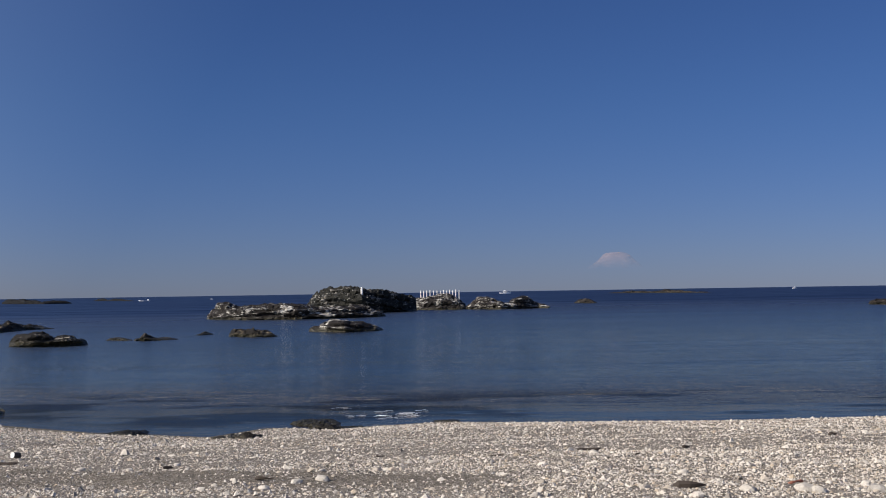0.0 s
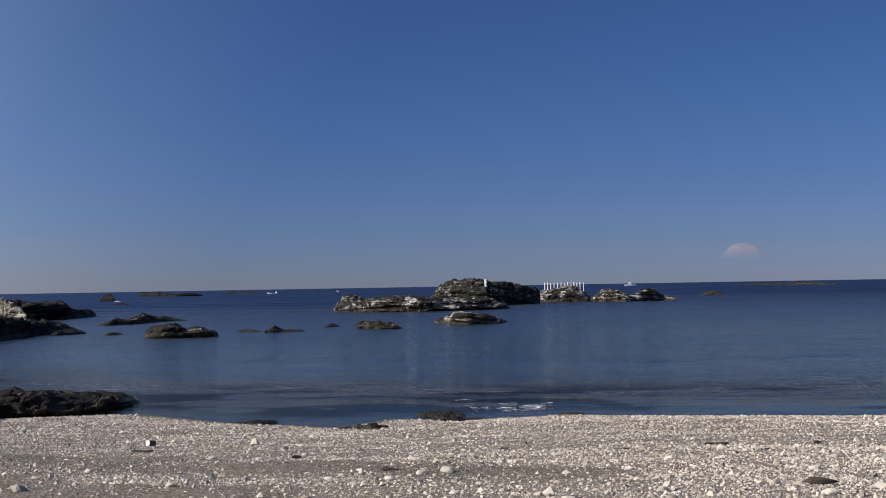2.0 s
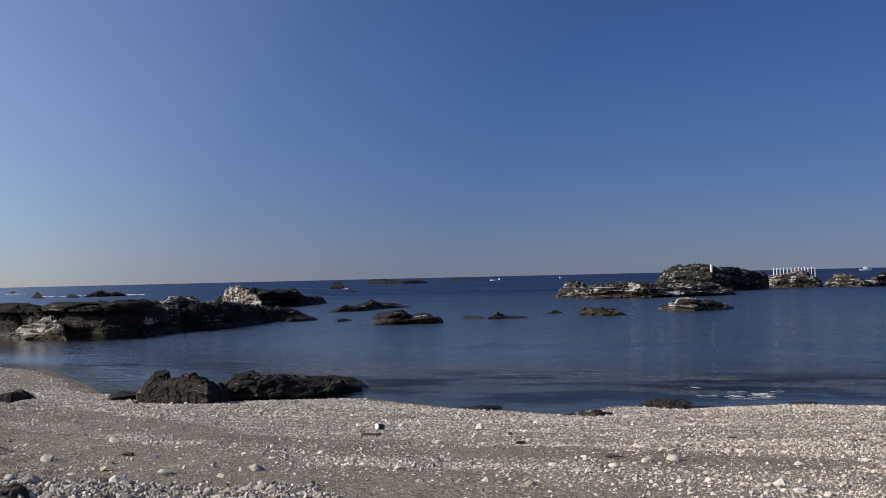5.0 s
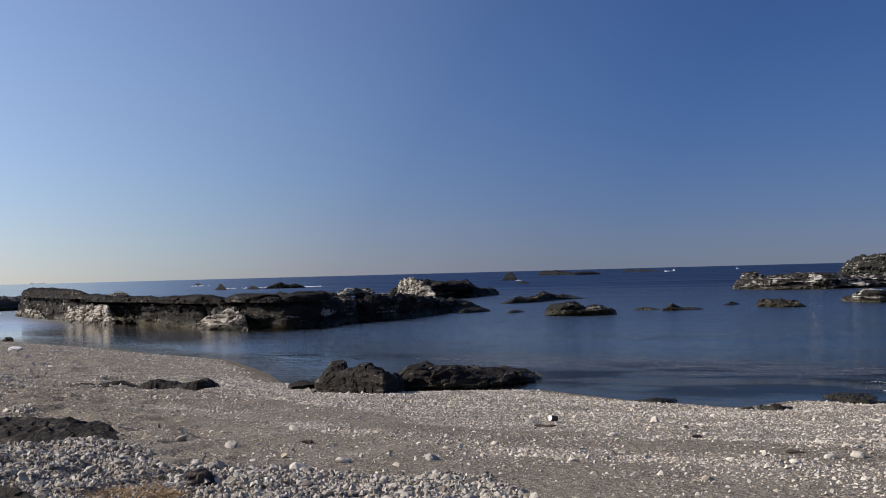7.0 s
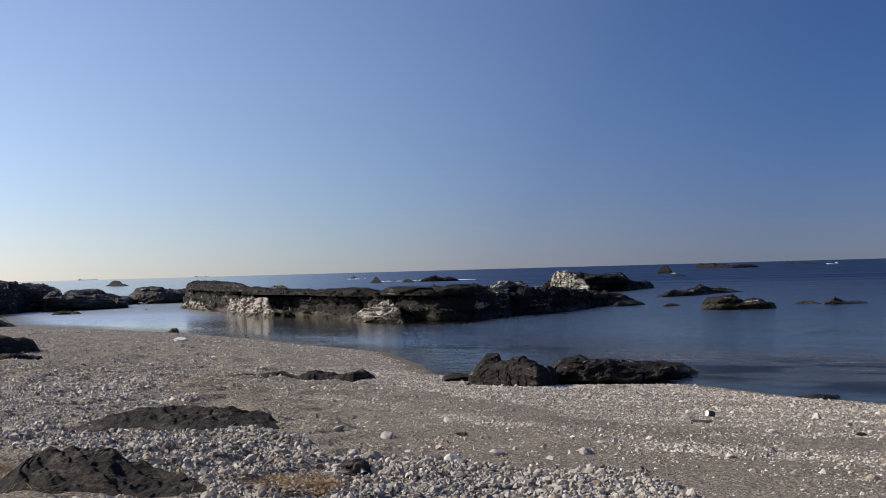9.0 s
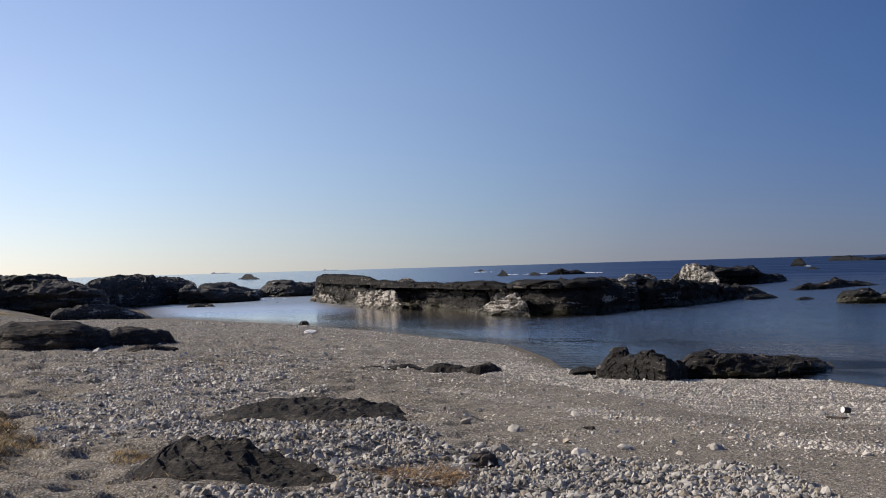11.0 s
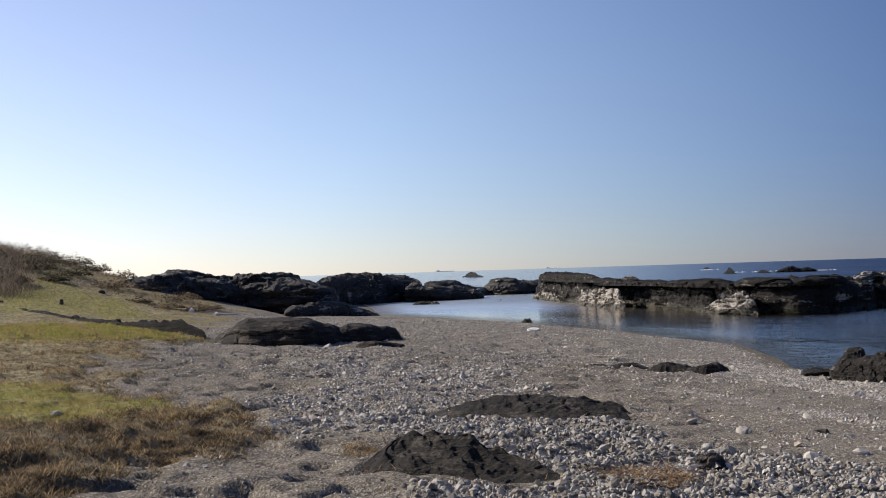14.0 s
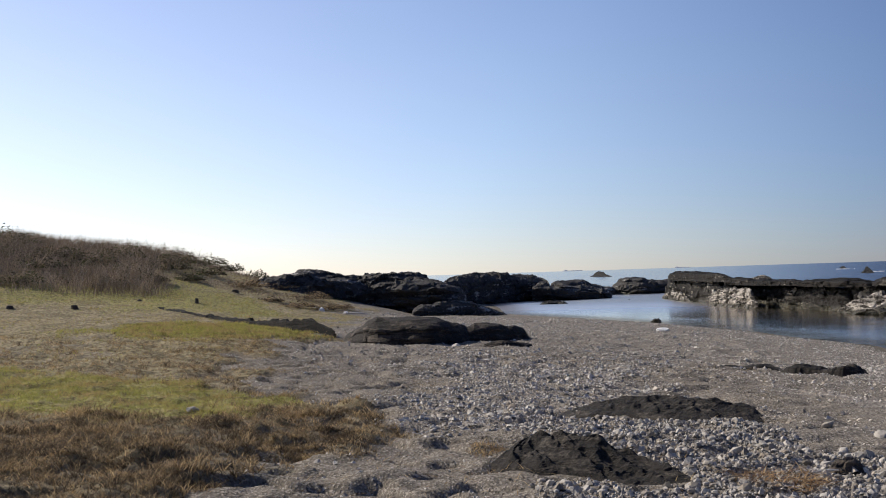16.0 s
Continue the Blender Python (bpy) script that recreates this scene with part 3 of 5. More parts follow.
def mound(name, axis, half, heights, material, seed, label, size=0.25, lean=0.0):
    """A worn slab that lies in the ground along axis, highest over the ground as given at even steps."""
    (ax, ay), (bx, by) = (polar(*q) for q in axis)
    L = math.hypot(bx - ax, by - ay)
    nu, nv = 110, 60
    U, V = np.meshgrid(np.linspace(0, 1, nu), np.linspace(-1, 1, nv), indexing="ij")
    tx, ty = (bx - ax) / L, (by - ay) / L
    rim = (1 - np.abs(2 * U - 1) ** 3) ** 0.5 * 0.9 + 0.1
    edge = 1 + 0.20 * fbm(flat3(U.ravel() * 6, np.sign(V.ravel()) * 3), 4, seed).reshape(U.shape)
    w = half * rim * edge * V
    x = ax + (bx - ax) * U - ty * w
    y = ay + (by - ay) * U + tx * w
    away = -ty * x.mean() + tx * y.mean() > 0
    v = V if away else -V
    prof = smooth(0.0, 0.42, 1 - np.abs(V)) * (1 + lean * v) / (1 + 0.6 * lean)
    z = np.interp(U, np.linspace(0, 1, len(heights)), heights) * prof
    p = np.stack([x, y, z], -1).reshape(-1, 3)
    sc = (p @ np.array([0.25, 0.15, 1.0])) / (0.26 * size) + 1.0 * fbm(p / (1.6 * size), 3, seed)
    lay, fr = np.floor(sc), sc - np.floor(sc)
    e0, e1 = _hash(lay, 0 * lay, 0 * lay, seed), _hash(lay + 1, 0 * lay, 0 * lay, seed)
    bed = e0 + (e1 - e0) * smooth(0.7, 1.0, fr)
    n = fbm(p / (1.3 * size), 5, seed + 3, 0.5)
    g = np.interp(U.ravel(), np.linspace(0, 1, 9), [land_height(ax + (bx - ax) * np.array([q]), ay + (by - ay) * np.array([q]))[0] for q in np.linspace(0, 1, 9)])
    g = np.minimum(g, land_height(x.ravel(), y.ravel()) + 0.04) if L > 8 else g
    body = np.minimum(1, p[:, 2] / 0.12)
    p[:, 2] = g + p[:, 2] - 0.05 * (1 - body) + body * size * (0.16 * bed + 0.26 * n)
    p[:, :2] += (body * size * 0.10)[:, None] * np.stack([bed, n], -1)
    me = mesh_np(name, p, grid_faces(nu, nv), material)
    return tagged(new(name, me), label, "rock")


def group_thing(name, label, category, at=(0, 0, 0), group=""):
    ob = new(name)
    ob.empty_display_size = 0.2
    return tagged(ob, label, category, group)

# the island off the beach
island = group_thing("rocky_island", "low rocky island of pale bedded stone with a dark hill", "island")
outcrop("hill", [(-16.9, 153.9), (-9.6, 147.3), (-3.3, 157.9)], 8, [1.78, 2.83, 3.20, 3.27, 3.14, 2.77, 2.89, 2.84, 2.73, 2.44, 1.91], -.4, MAT_HILL, 0.7, 2, parent=island, rough_by=1.5, shelf=0.5, label='dark weathered rocky hill')
outcrop("outcrop", [(-23.8, 124.8), (-19.0, 118.9), (-14.0, 117.8), (-10.0, 119.8), (-5.6, 124.4)], 7, [0.57, 1.61, 1.60, 1.32, 1.44, 1.58, 1.56, 1.19, 1.18, 1.32, 1.23, 0.51], -.4, MAT_ISLAND, 0.6, 3, parent=island, rough_by=1.5, shelf=0.5)
outcrop("ledge", [(-8.8, 173.5), (-2.7, 166.9), (3.1, 165.7)], 12, [0.97, 1.52, 1.50, 1.51, 1.53, 1.69, 1.99, 1.98, 1.16], -.4, MAT_ISLAND, 0.5, 4, parent=island, rough_by=1.5, shelf=0.5, label='pale bedded rock ledge')
outcrop("outcrop", [(2.8, 166.0), (7.5, 160.9), (12.2, 166.2), (14.1, 164.0)], 7, [0.64, 1.16, 1.58, 1.61, 1.29, 1.14, 1.05, 1.35, 1.73, 1.57, 0.92, 0.82, 0.63], -.4, MAT_ISLAND, 0.55, 5, parent=island, rough_by=1.5, shelf=0.5)
# the long reef across the pool
reef = group_thing("reef_ridge", "long dark bedded rock reef with pale slanting slabs", "reef")
outcrop("outcrop", [(-68.8, 74.4), (-55.6, 63.3), (-48.0, 57.6), (-45.4, 55.9)], 9, [0.17, 1.35, 1.69, 1.76, 1.81, 1.85, 1.82, 1.78, 1.46], -.5, MAT_REEF, 0.85, 10, parent=reef, shelf=0.3, undercut=1.0)
outcrop("outcrop", [(-49.4, 59.3), (-41.3, 54.2), (-36.0, 51.3), (-34.6, 50.6)], 9, [1.42, 1.52, 1.60, 1.64, 1.67, 1.52, 1.44, 1.38], -.5, MAT_REEF, 0.85, 11, parent=reef, shelf=0.3, undercut=1.0)
outcrop("outcrop", [(-36.8, 51.9), (-31.6, 49.3), (-29.2, 48.6), (-28.6, 51.1), (-28.4, 54.5)], 10, [1.34, 1.40, 1.45, 1.53, 1.62, 1.64, 1.63, 1.59, 1.59], -.5, MAT_REEF, 0.85, 12, parent=reef, shelf=0.3, undercut=1.0)
outcrop("outcrop", [(-29.2, 53.4), (-28.6, 55.7), (-28.4, 60.1), (-29.7, 69.7), (-30.1, 74.4)], 8, [1.53, 1.59, 1.49, 1.32, 1.18, 0.99, 0.78, 0.51, 0.22], -.5, MAT_REEF, 0.85, 13, parent=reef, shelf=0.3, undercut=1.0)
outcrop("outcrop", [(-51.2, 103.4), (-48.1, 105.3), (-44.9, 108.9), (-45.5, 117.2)], 7, [1.21, 2.04, 2.02, 1.67, 1.68, 1.77, 1.74, 1.21, 1.02, 0.98, 0.94, 0.89, 0.83, 0.53], -.5, MAT_REEF, 0.8, 14, parent=reef, shelf=0.3, undercut=1.0)
outcrop("slab", [(-66.5, 71.8), (-60.3, 66.8), (-55.9, 63.4)], 1.2, [0.06, 0.48, 0.68, 0.82, 0.72, 0.58, 0.39, 0.18], -.3, MAT_PALE, 0.45, 60, parent=reef, label='pale slanting bedded slab', shelf=0.5, rough_by=1.25, tilt=(-0.22, 0.12, 1.0))
outcrop("slab", [(-51.3, 59.5), (-46.5, 56.1), (-42.8, 53.7)], 1.6, [0.59, 0.97, 1.09, 1.13, 1.17, 1.22, 1.25, 1.22, 0.62], -.3, MAT_PALE, 0.45, 61, parent=reef, label='pale slanting bedded slab', shelf=0.5, rough_by=1.25, tilt=(-0.22, 0.12, 1.0))
outcrop("slab", [(-35.4, 50.1), (-32.9, 48.9), (-30.9, 48.3)], 1.6, [0.23, 0.41, 0.56, 0.67, 0.77, 0.86, 0.99, 1.09, 0.93, 0.14], -.3, MAT_PALE, 0.45, 62, parent=reef, label='pale slanting bedded slab', shelf=0.5, rough_by=1.25, tilt=(-0.22, 0.12, 1.0))
outcrop("slab", [(-49.6, 102.0), (-43.8, 93.9), (-41.2, 91.9)], 2.2, [1.3, 1.9, 2.05, 2.08, 2.08, 2.0, 1.7, 1.1], -.3, MAT_PALE, 0.45, 63, parent=reef, label='pale slanting bedded slab', shelf=0.5, rough_by=1.25, tilt=(-0.22, 0.12, 1.0))
# tabular beds that cap the reef and jut over its face
def plate(ends, heights, base, depth, material, seed, label=""):
    return outcrop("plate", [polar(*q) for q in ends], depth, heights, base, material, 0.42, seed, parent=reef, label=label, shelf=0.15, rough_by=1.0)


plate(((42.5, 95.0), (41.3, 83.4), (40.4, 77.5), (39.55, 73.6)), [1.86, 2.03, 2.05, 2.04, 2.05, 2.02, 2.0, 1.8], 1.42, 6, MAT_PLATE, 64)
plate(((39.9, 75.2), (38.6, 70.6), (37.4, 67.4), (36.3, 65.0)), [1.72, 1.80, 1.74, 1.66, 1.70, 1.60, 1.68, 1.5], 1.25, 5, MAT_PLATE, 65)
plate(((36.9, 66.4), (35.2, 62.3), (33.6, 59.8)), [1.45, 1.62, 1.63, 1.60, 1.65, 1.63, 1.5], 1.2, 5, MAT_PLATE, 66)
plate(((33.8, 60.2), (32.4, 58.1), (31.2, 56.6)), [1.45, 1.62, 1.66, 1.65, 1.66, 1.6], 1.25, 5, MAT_PLATE, 67)
plate(((31.3, 57.4), (30.0, 57.9), (28.9, 59.5)), [1.5, 1.66, 1.69, 1.67, 1.68, 1.5], 1.25, 6, MAT_PLATE, 68)
plate(((28.7, 64.0), (27.8, 64.5), (26.9, 65.5)), [1.5, 1.76, 1.78, 1.72, 1.70, 1.5], 1.3, 3, MAT_PALE, 69, "pale flat slab on top of the reef")
plate(((38.9, 76.0), (37.9, 73.5)), [1.6, 1.78, 1.80, 1.6], 1.4, 2.5, MAT_PALE, 70, "pale flat slab on top of the reef")
plate(((24.6, 112.5), (23.4, 113.5), (22.2, 117.0)), [1.2, 1.55, 1.4, 1.5, 1.25, 1.0], 0.8, 4, MAT_PLATE, 71)
# crags at the end of the beach
crags = group_thing("rock_crags", "dark rugged crags where the beach ends", "crag")
outcrop("outcrop", [(-51.0, 27.7), (-50.8, 29.9), (-51.3, 33.0), (-50.9, 35.4)], 9, [2.77, 2.77, 2.79, 2.85, 2.84, 2.78, 2.69, 2.65, 2.67], .1, MAT_CRAG, 0.8, 20, parent=crags, shelf=0.3, undercut=0.7)
outcrop("outcrop", [(-51.8, 34.1), (-49.3, 35.0), (-47.8, 36.3), (-47.8, 37.9)], 7, [2.68, 2.66, 2.64, 2.55, 2.39, 2.17, 1.88, 1.87], .1, MAT_CRAG, 0.8, 21, parent=crags, shelf=0.3, undercut=0.7)
outcrop("outcrop", [(-68.5, 51.6), (-74.0, 60.5), (-78.6, 71.4)], 9, [2.10, 2.42, 2.46, 2.48, 2.46, 2.44, 2.40, 2.20, 1.80], -.3, MAT_CRAG, 0.8, 22, parent=crags, shelf=0.3, undercut=0.7)
outcrop("outcrop", [(-47.0, 33.9), (-46.6, 36.2), (-46.9, 38.2), (-47.3, 40.1)], 2.5, [1.06, 1.09, 1.10, 1.03, 0.96, 0.80, 0.58, 0.32], -.2, MAT_CRAG, 0.35, 23, parent=crags, shelf=0.3, undercut=0.7)
outcrop("outcrop", [(-74.6, 65.6), (-73.6, 68.9), (-73.7, 73.8)], 7, [1.67, 1.56, 1.33, 1.36, 1.20, 1.28, 1.15, 0.96, 0.81, 0.61], -.3, MAT_CRAG, 0.8, 24, parent=crags, shelf=0.3, undercut=0.7)
outcrop("outcrop", [(-81.8, 72.2), (-76.5, 71.6), (-77.1, 75.5)], 2, [0.28, 0.53, 0.64, 0.59, 0.48, 0.35, 0.22], -.3, MAT_CRAG, 0.4, 25, parent=crags, shelf=0.3, undercut=0.7)
# rocks on their own, in the sea and on the beach
outcrop("skerry", [(22.9, 220.2), (26.7, 213.9)], 5, [0.08, 0.50, 0.81, 0.93, 0.72, 0.40, 0.07], -.3, MAT_DARK, 0.6, 100, label='low brown rock standing alone in open sea')
outcrop("offshore_reef", [(97.0, 731.5), (112.7, 645.1), (125.1, 577.9)], 12, [0.48, 0.69, 0.91, 1.11, 1.32, 1.07, 1.91, 1.58, 1.62, 0.83, 0.24], -.5, MAT_TAN, 2, 101, label='long low pale reef far out at sea')
outcrop("skerry", [(52.7, 154.7), (54.4, 152.0)], 4, [0.25, 0.50, 0.74, 0.79, 0.65, 0.46], -.3, MAT_DARK, 0.5, 102, label='small brown rock standing in open sea', shelf=0.55)
outcrop("flat_islet", [(-192.4, 544.0), (-155.0, 484.3)], 20, [1.24, 2.21, 2.15, 2.10, 2.05, 1.32], -.5, MAT_FAR, 1.5, 103, label='flat-topped dark islet far out at sea')
outcrop("flat_islet", [(-156.4, 486.5), (-147.2, 494.3)], 15, [1.33, 1.34, 1.34, 1.29, 0.66], -.5, MAT_FAR, 1.2, 104, label='low flat dark islet beside a higher one')
outcrop("skerry", [(-220.4, 786.3), (-197.8, 738.5)], 8, [0.34, 1.11, 1.70, 1.57, 0.32], -.4, MAT_FAR, 1, 105, label='small dark skerry far out at sea')
outcrop("skerry", [(-199.3, 741.7), (-167.2, 674.1)], 9, [0.49, 1.18, 1.49, 1.14, 0.72, 0.29], -.4, MAT_FAR, 1, 106, label='long low dark skerry far out at sea')
outcrop("pointed_rock", [(-114.6, 297.4), (-107.8, 289.9)], 3, [0.54, 1.23, 1.85, 2.21, 1.97, 1.41, 0.53], -.4, MAT_FAR, 0.6, 107, label='pointed dark rock washed by surf')
outcrop("skerry", [(-80.9, 217.3), (-77.0, 213.7)], 2.5, [0.19, 0.33, 0.40, 0.25, 0.09], -.3, MAT_FAR, 0.4, 108, label='low dark rock just above the water')
outcrop("sea_rock", [(-21.6, 62.0), (-20.1, 60.9), (-18.9, 61.4), (-17.6, 61.9)], 3.2, [0.40, 0.60, 0.70, 0.76, 0.80, 0.82, 0.72, 0.48, 0.60, 0.54, 0.42, 0.29], -.3, MAT_REEF, 0.45, 109, label='dark humped rock with a pale end in the water', undercut=0.3, shelf=0.55)
outcrop("sea_rock", [(-32.9, 92.2), (-29.8, 96.1)], 3, [0.51, 0.72, 0.49, 0.32, 0.21, 0.13, 0.05], -.3, MAT_REEF, 0.4, 110, label='low dark rock awash behind a larger one', shelf=0.55)
outcrop("skerry", [(-18.9, 68.8), (-16.9, 68.0)], 1.5, [0.04, 0.12, 0.17, 0.17, 0.12, 0.07], -.25, MAT_DARK, 0.3, 111, label='low dark rock awash near the bay', shelf=0.55)
outcrop("skerry", [(-16.8, 67.1), (-14.4, 68.5)], 1.8, [0.03, 0.17, 0.41, 0.21, 0.16, 0.12, 0.06, 0.00], -.25, MAT_DARK, 0.3, 112, label='low dark rock awash with a small knob', shelf=0.55)
outcrop("skerry", [(-15.3, 74.1), (-14.0, 76.3)], 1.5, [0.01, 0.03, 0.07, 0.22, 0.17, 0.05], -.25, MAT_DARK, 0.3, 113, label='small dark rock barely above the water', shelf=0.55)
outcrop("sea_rock", [(-12.4, 71.9), (-10.6, 70.2), (-9.3, 70.5)], 2.6, [0.22, 0.44, 0.52, 0.48, 0.51, 0.57, 0.39, 0.27, 0.15], -.3, MAT_TAN, 0.35, 114, label='brown rock with a pale crest in the water', undercut=0.3, shelf=0.55)
outcrop("sea_rock", [(-8.6, 79.0), (-6.1, 76.7), (-3.7, 78.8)], 3.2, [0.21, 0.37, 0.41, 0.60, 0.78, 0.76, 0.70, 0.59, 0.58, 0.55, 0.46, 0.27, 0.10], -.3, MAT_ISLAND, 0.4, 115, label='pale slanting slabs of rock in the water', shelf=0.55)
outcrop("sea_rock", [(-81.6, 73.9), (-81.3, 77.3), (-81.7, 82.2)], 6, [1.65, 1.62, 1.59, 1.60, 1.49, 1.11, 0.97, 0.84, 0.91], -.4, MAT_CRAG, 0.6, 116, label='dark rugged rock closing the pool', undercut=0.3)
outcrop("sea_rock", [(-84.4, 84.2), (-80.6, 84.5), (-80.4, 88.5)], 7, [0.93, 1.37, 1.54, 1.53, 1.46, 1.35, 1.17, 1.33, 1.32], -.4, MAT_CRAG, 0.6, 117, label='dark rugged rock beside the long reef', undercut=0.3)
outcrop("skerry", [(-311.2, 300.8), (-279.9, 280.0)], 4, [0.45, 0.55, 1.45, 1.80, 1.85, 1.70, 0.75, 0.60, 0.4], -.4, MAT_FAR, 0.6, 118, label='dark rounded rock out at sea')
outcrop("skerry", [(-276.9, 394.7), (-266.9, 384.7)], 2.5, [0.42, 0.73, 1.03, 0.65, 0.21], -.4, MAT_FAR, 0.5, 119, label='tiny dark rock out at sea')
outcrop("pointed_rock", [(-150.3, 221.4), (-143.7, 216.2)], 2, [0.35, 0.47, 0.67, 1.32, 1.39, 1.05, 0.71, 0.47, 0.23], -.4, MAT_FAR, 0.4, 120, label='upright dark rock out at sea')
outcrop("skerry", [(-140.5, 218.6), (-134.3, 213.6)], 2, [0.22, 0.57, 0.78, 0.71, 0.56, 0.33], -.4, MAT_FAR, 0.4, 121, label='small dark rock out at sea')
outcrop("skerry", [(-138.6, 222.2), (-131.2, 226.4)], 4, [0.34, 0.69, 1.04, 1.26, 1.00, 0.81, 0.93, 0.71, 0.34], -.4, MAT_FAR, 0.6, 122, label='long dark rock washed by surf')
outcrop("sea_rock", [(-28.3, 66.0), (-27.6, 70.0)], 2.5, [0.13, 0.27, 0.30, 0.31, 0.26, 0.19, 0.07], -.3, MAT_TAN, 0.4, 123, label='low tan rock at the foot of the reef')
outcrop("flat_reef", [(-32.8, 84.0), (-31.2, 88.3), (-31.7, 100.1)], 5, [0.10, 0.44, 0.50, 0.59, 0.55, 0.38, 0.31, 0.21, 0.04], -.3, MAT_TAN, 0.4, 124, label='flat brown reef awash beside the long reef')
outcrop("skerry", [(-25.3, 66.1), (-24.6, 67.5)], 1.5, [0.07, 0.14, 0.15, 0.10, 0.04], -.25, MAT_DARK, 0.3, 125, label='low dark rock awash', shelf=0.55)
outcrop("boulder", [(-38.4, 40.6), (-37.8, 40.8)], 0.5, [0.04, 0.11, 0.16, 0.16, 0.07], -.2, MAT_DARK, 0.15, 126, label='small dark boulder at the edge of the pool')
outcrop("sea_rock", [(-67.4, 60.0), (-66.6, 61.1), (-65.9, 61.4)], 1.8, [0.16, 0.28, 0.33, 0.35, 0.33, 0.27, 0.12], -.3, MAT_DARK, 0.3, 127, label='low dark rock in the still pool')
outcrop("sea_rock", [(-67.8, 69.3), (-67.2, 69.2)], 0.8, [0.03, 0.09, 0.09, 0.03], -.2, MAT_DARK, 0.2, 128, label='tiny dark rock in the still pool')
outcrop("shore_rock", [(-12.30, 21.45), (-11.20, 20.75), (-9.87, 19.69), (-11.33, 23.71)], 1.6, [0.44, 0.71, 0.69, 0.73, 0.70, 0.63, 0.56, 0.49, 0.41, 0.34, 0.26], -.2, MAT_DARK, 0.3, 129, label='dark rough rock on the waterline of the beach', shelf=0.35, undercut=0.3)
outcrop("shore_rock", [(-11.38, 22.96), (-10.45, 23.40), (-9.62, 24.10), (-8.98, 25.70)], 2.2, [0.30, 0.46, 0.50, 0.52, 0.46, 0.39, 0.35, 0.32, 0.28, 0.25, 0.16, 0.08], -.2, MAT_DARK, 0.35, 130, label='long dark rock sloping into the water', undercut=0.3)
outcrop("shore_rock", [(-12.28, 20.95), (-12.0, 20.75), (-11.75, 20.7)], 0.35, [0.10, 0.22, 0.30, 0.26, 0.12], -.1, MAT_PALE, 0.12, 142, label='small pale rock against the dark shore rock', shelf=0.5)
outcrop("shore_rock", [(-13.38, 22.05), (-12.95, 22.49), (-12.33, 22.65)], 0.8, [0.10, 0.17, 0.19, 0.20, 0.18, 0.13, 0.04], -.1, MAT_DARK, 0.2, 131, label='low dark rock half buried in pebbles')
outcrop("shore_rock", [(-2.43, 20.93), (-1.82, 20.60), (-1.35, 22.26)], 0.8, [0.17, 0.25, 0.23, 0.18, 0.13, 0.08, 0.03, -0.02], -.2, MAT_TAN, 0.15, 132, label='weedy rock with a pale face at the waterline', shelf=0.55)
outcrop("shore_rock", [(-2.95, 22.86), (-2.32, 22.67), (-1.79, 22.69)], 0.8, [0.00, 0.04, 0.07, 0.08, 0.07, 0.05, -0.01], -.15, MAT_DARK, 0.12, 133, label='low weedy rock awash at the waterline', shelf=0.55)
outcrop("shore_rock", [(-0.52, 22.88), (0.01, 22.90), (0.47, 23.03)], 0.7, [-0.01, 0.02, 0.04, 0.04, 0.02, -0.01], -.15, MAT_DARK, 0.12, 134, label='low weedy rock lapped by small waves', shelf=0.55)
outcrop("shore_rock", [(-3.51, 20.11), (-3.10, 19.54), (-2.79, 19.84)], 0.6, [0.12, 0.18, 0.22, 0.24, 0.21, 0.15], -.1, MAT_DARK, 0.12, 135, label='dark weedy rock at the waterline', shelf=0.55)
outcrop("shore_rock", [(-3.81, 20.19), (-3.49, 20.12)], 0.3, [0.09, 0.14, 0.14, 0.13, 0.11], -.1, MAT_DARK, 0.1, 136, label='small dark rock with a pale end', shelf=0.55)
outcrop("shore_rock", [(-5.96, 21.20), (-5.42, 21.35), (-5.12, 21.85)], 0.7, [0.05, 0.08, 0.10, 0.10, 0.06, 0.01], -.15, MAT_DARK, 0.12, 137, label='low wet rock at the waterline', shelf=0.55)
outcrop("beach_rock", [(-6.37, 8.79), (-6.19, 9.17)], 0.45, [0.67, 0.72, 0.73, 0.72, 0.68, 0.62], .4, MAT_LAND, 0.1, 138, label='small dark rock among grey cobbles', rough_by=0.65)
outcrop("beach_boulder", [(-28.02, 17.80), (-26.27, 17.85), (-25.13, 18.77), (-25.70, 20.68)], 2.8, [0.78, 0.92, 1.08, 1.28, 1.38, 1.35, 1.37, 1.35, 1.30, 1.21, 1.11, 0.99, 0.87], .1, MAT_LAND, 0.35, 139, label='large dark boulder on the sand', rough_by=0.45, shelf=0.6)
outcrop("beach_boulder", [(-25.81, 20.20), (-25.65, 21.40), (-26.06, 22.90)], 1.8, [0.98, 1.10, 1.07, 1.02, 0.95, 0.95, 0.85, 0.56], .1, MAT_LAND, 0.3, 140, label='dark boulder beside a larger one', rough_by=0.45, shelf=0.6)
outcrop("beach_rock", [(-23.98, 19.29), (-23.39, 19.69), (-23.34, 20.65)], 0.8, [0.63, 0.72, 0.73, 0.70, 0.63, 0.57], .1, MAT_LAND, 0.2, 141, label='low dark rubble beside the boulders', rough_by=0.65)

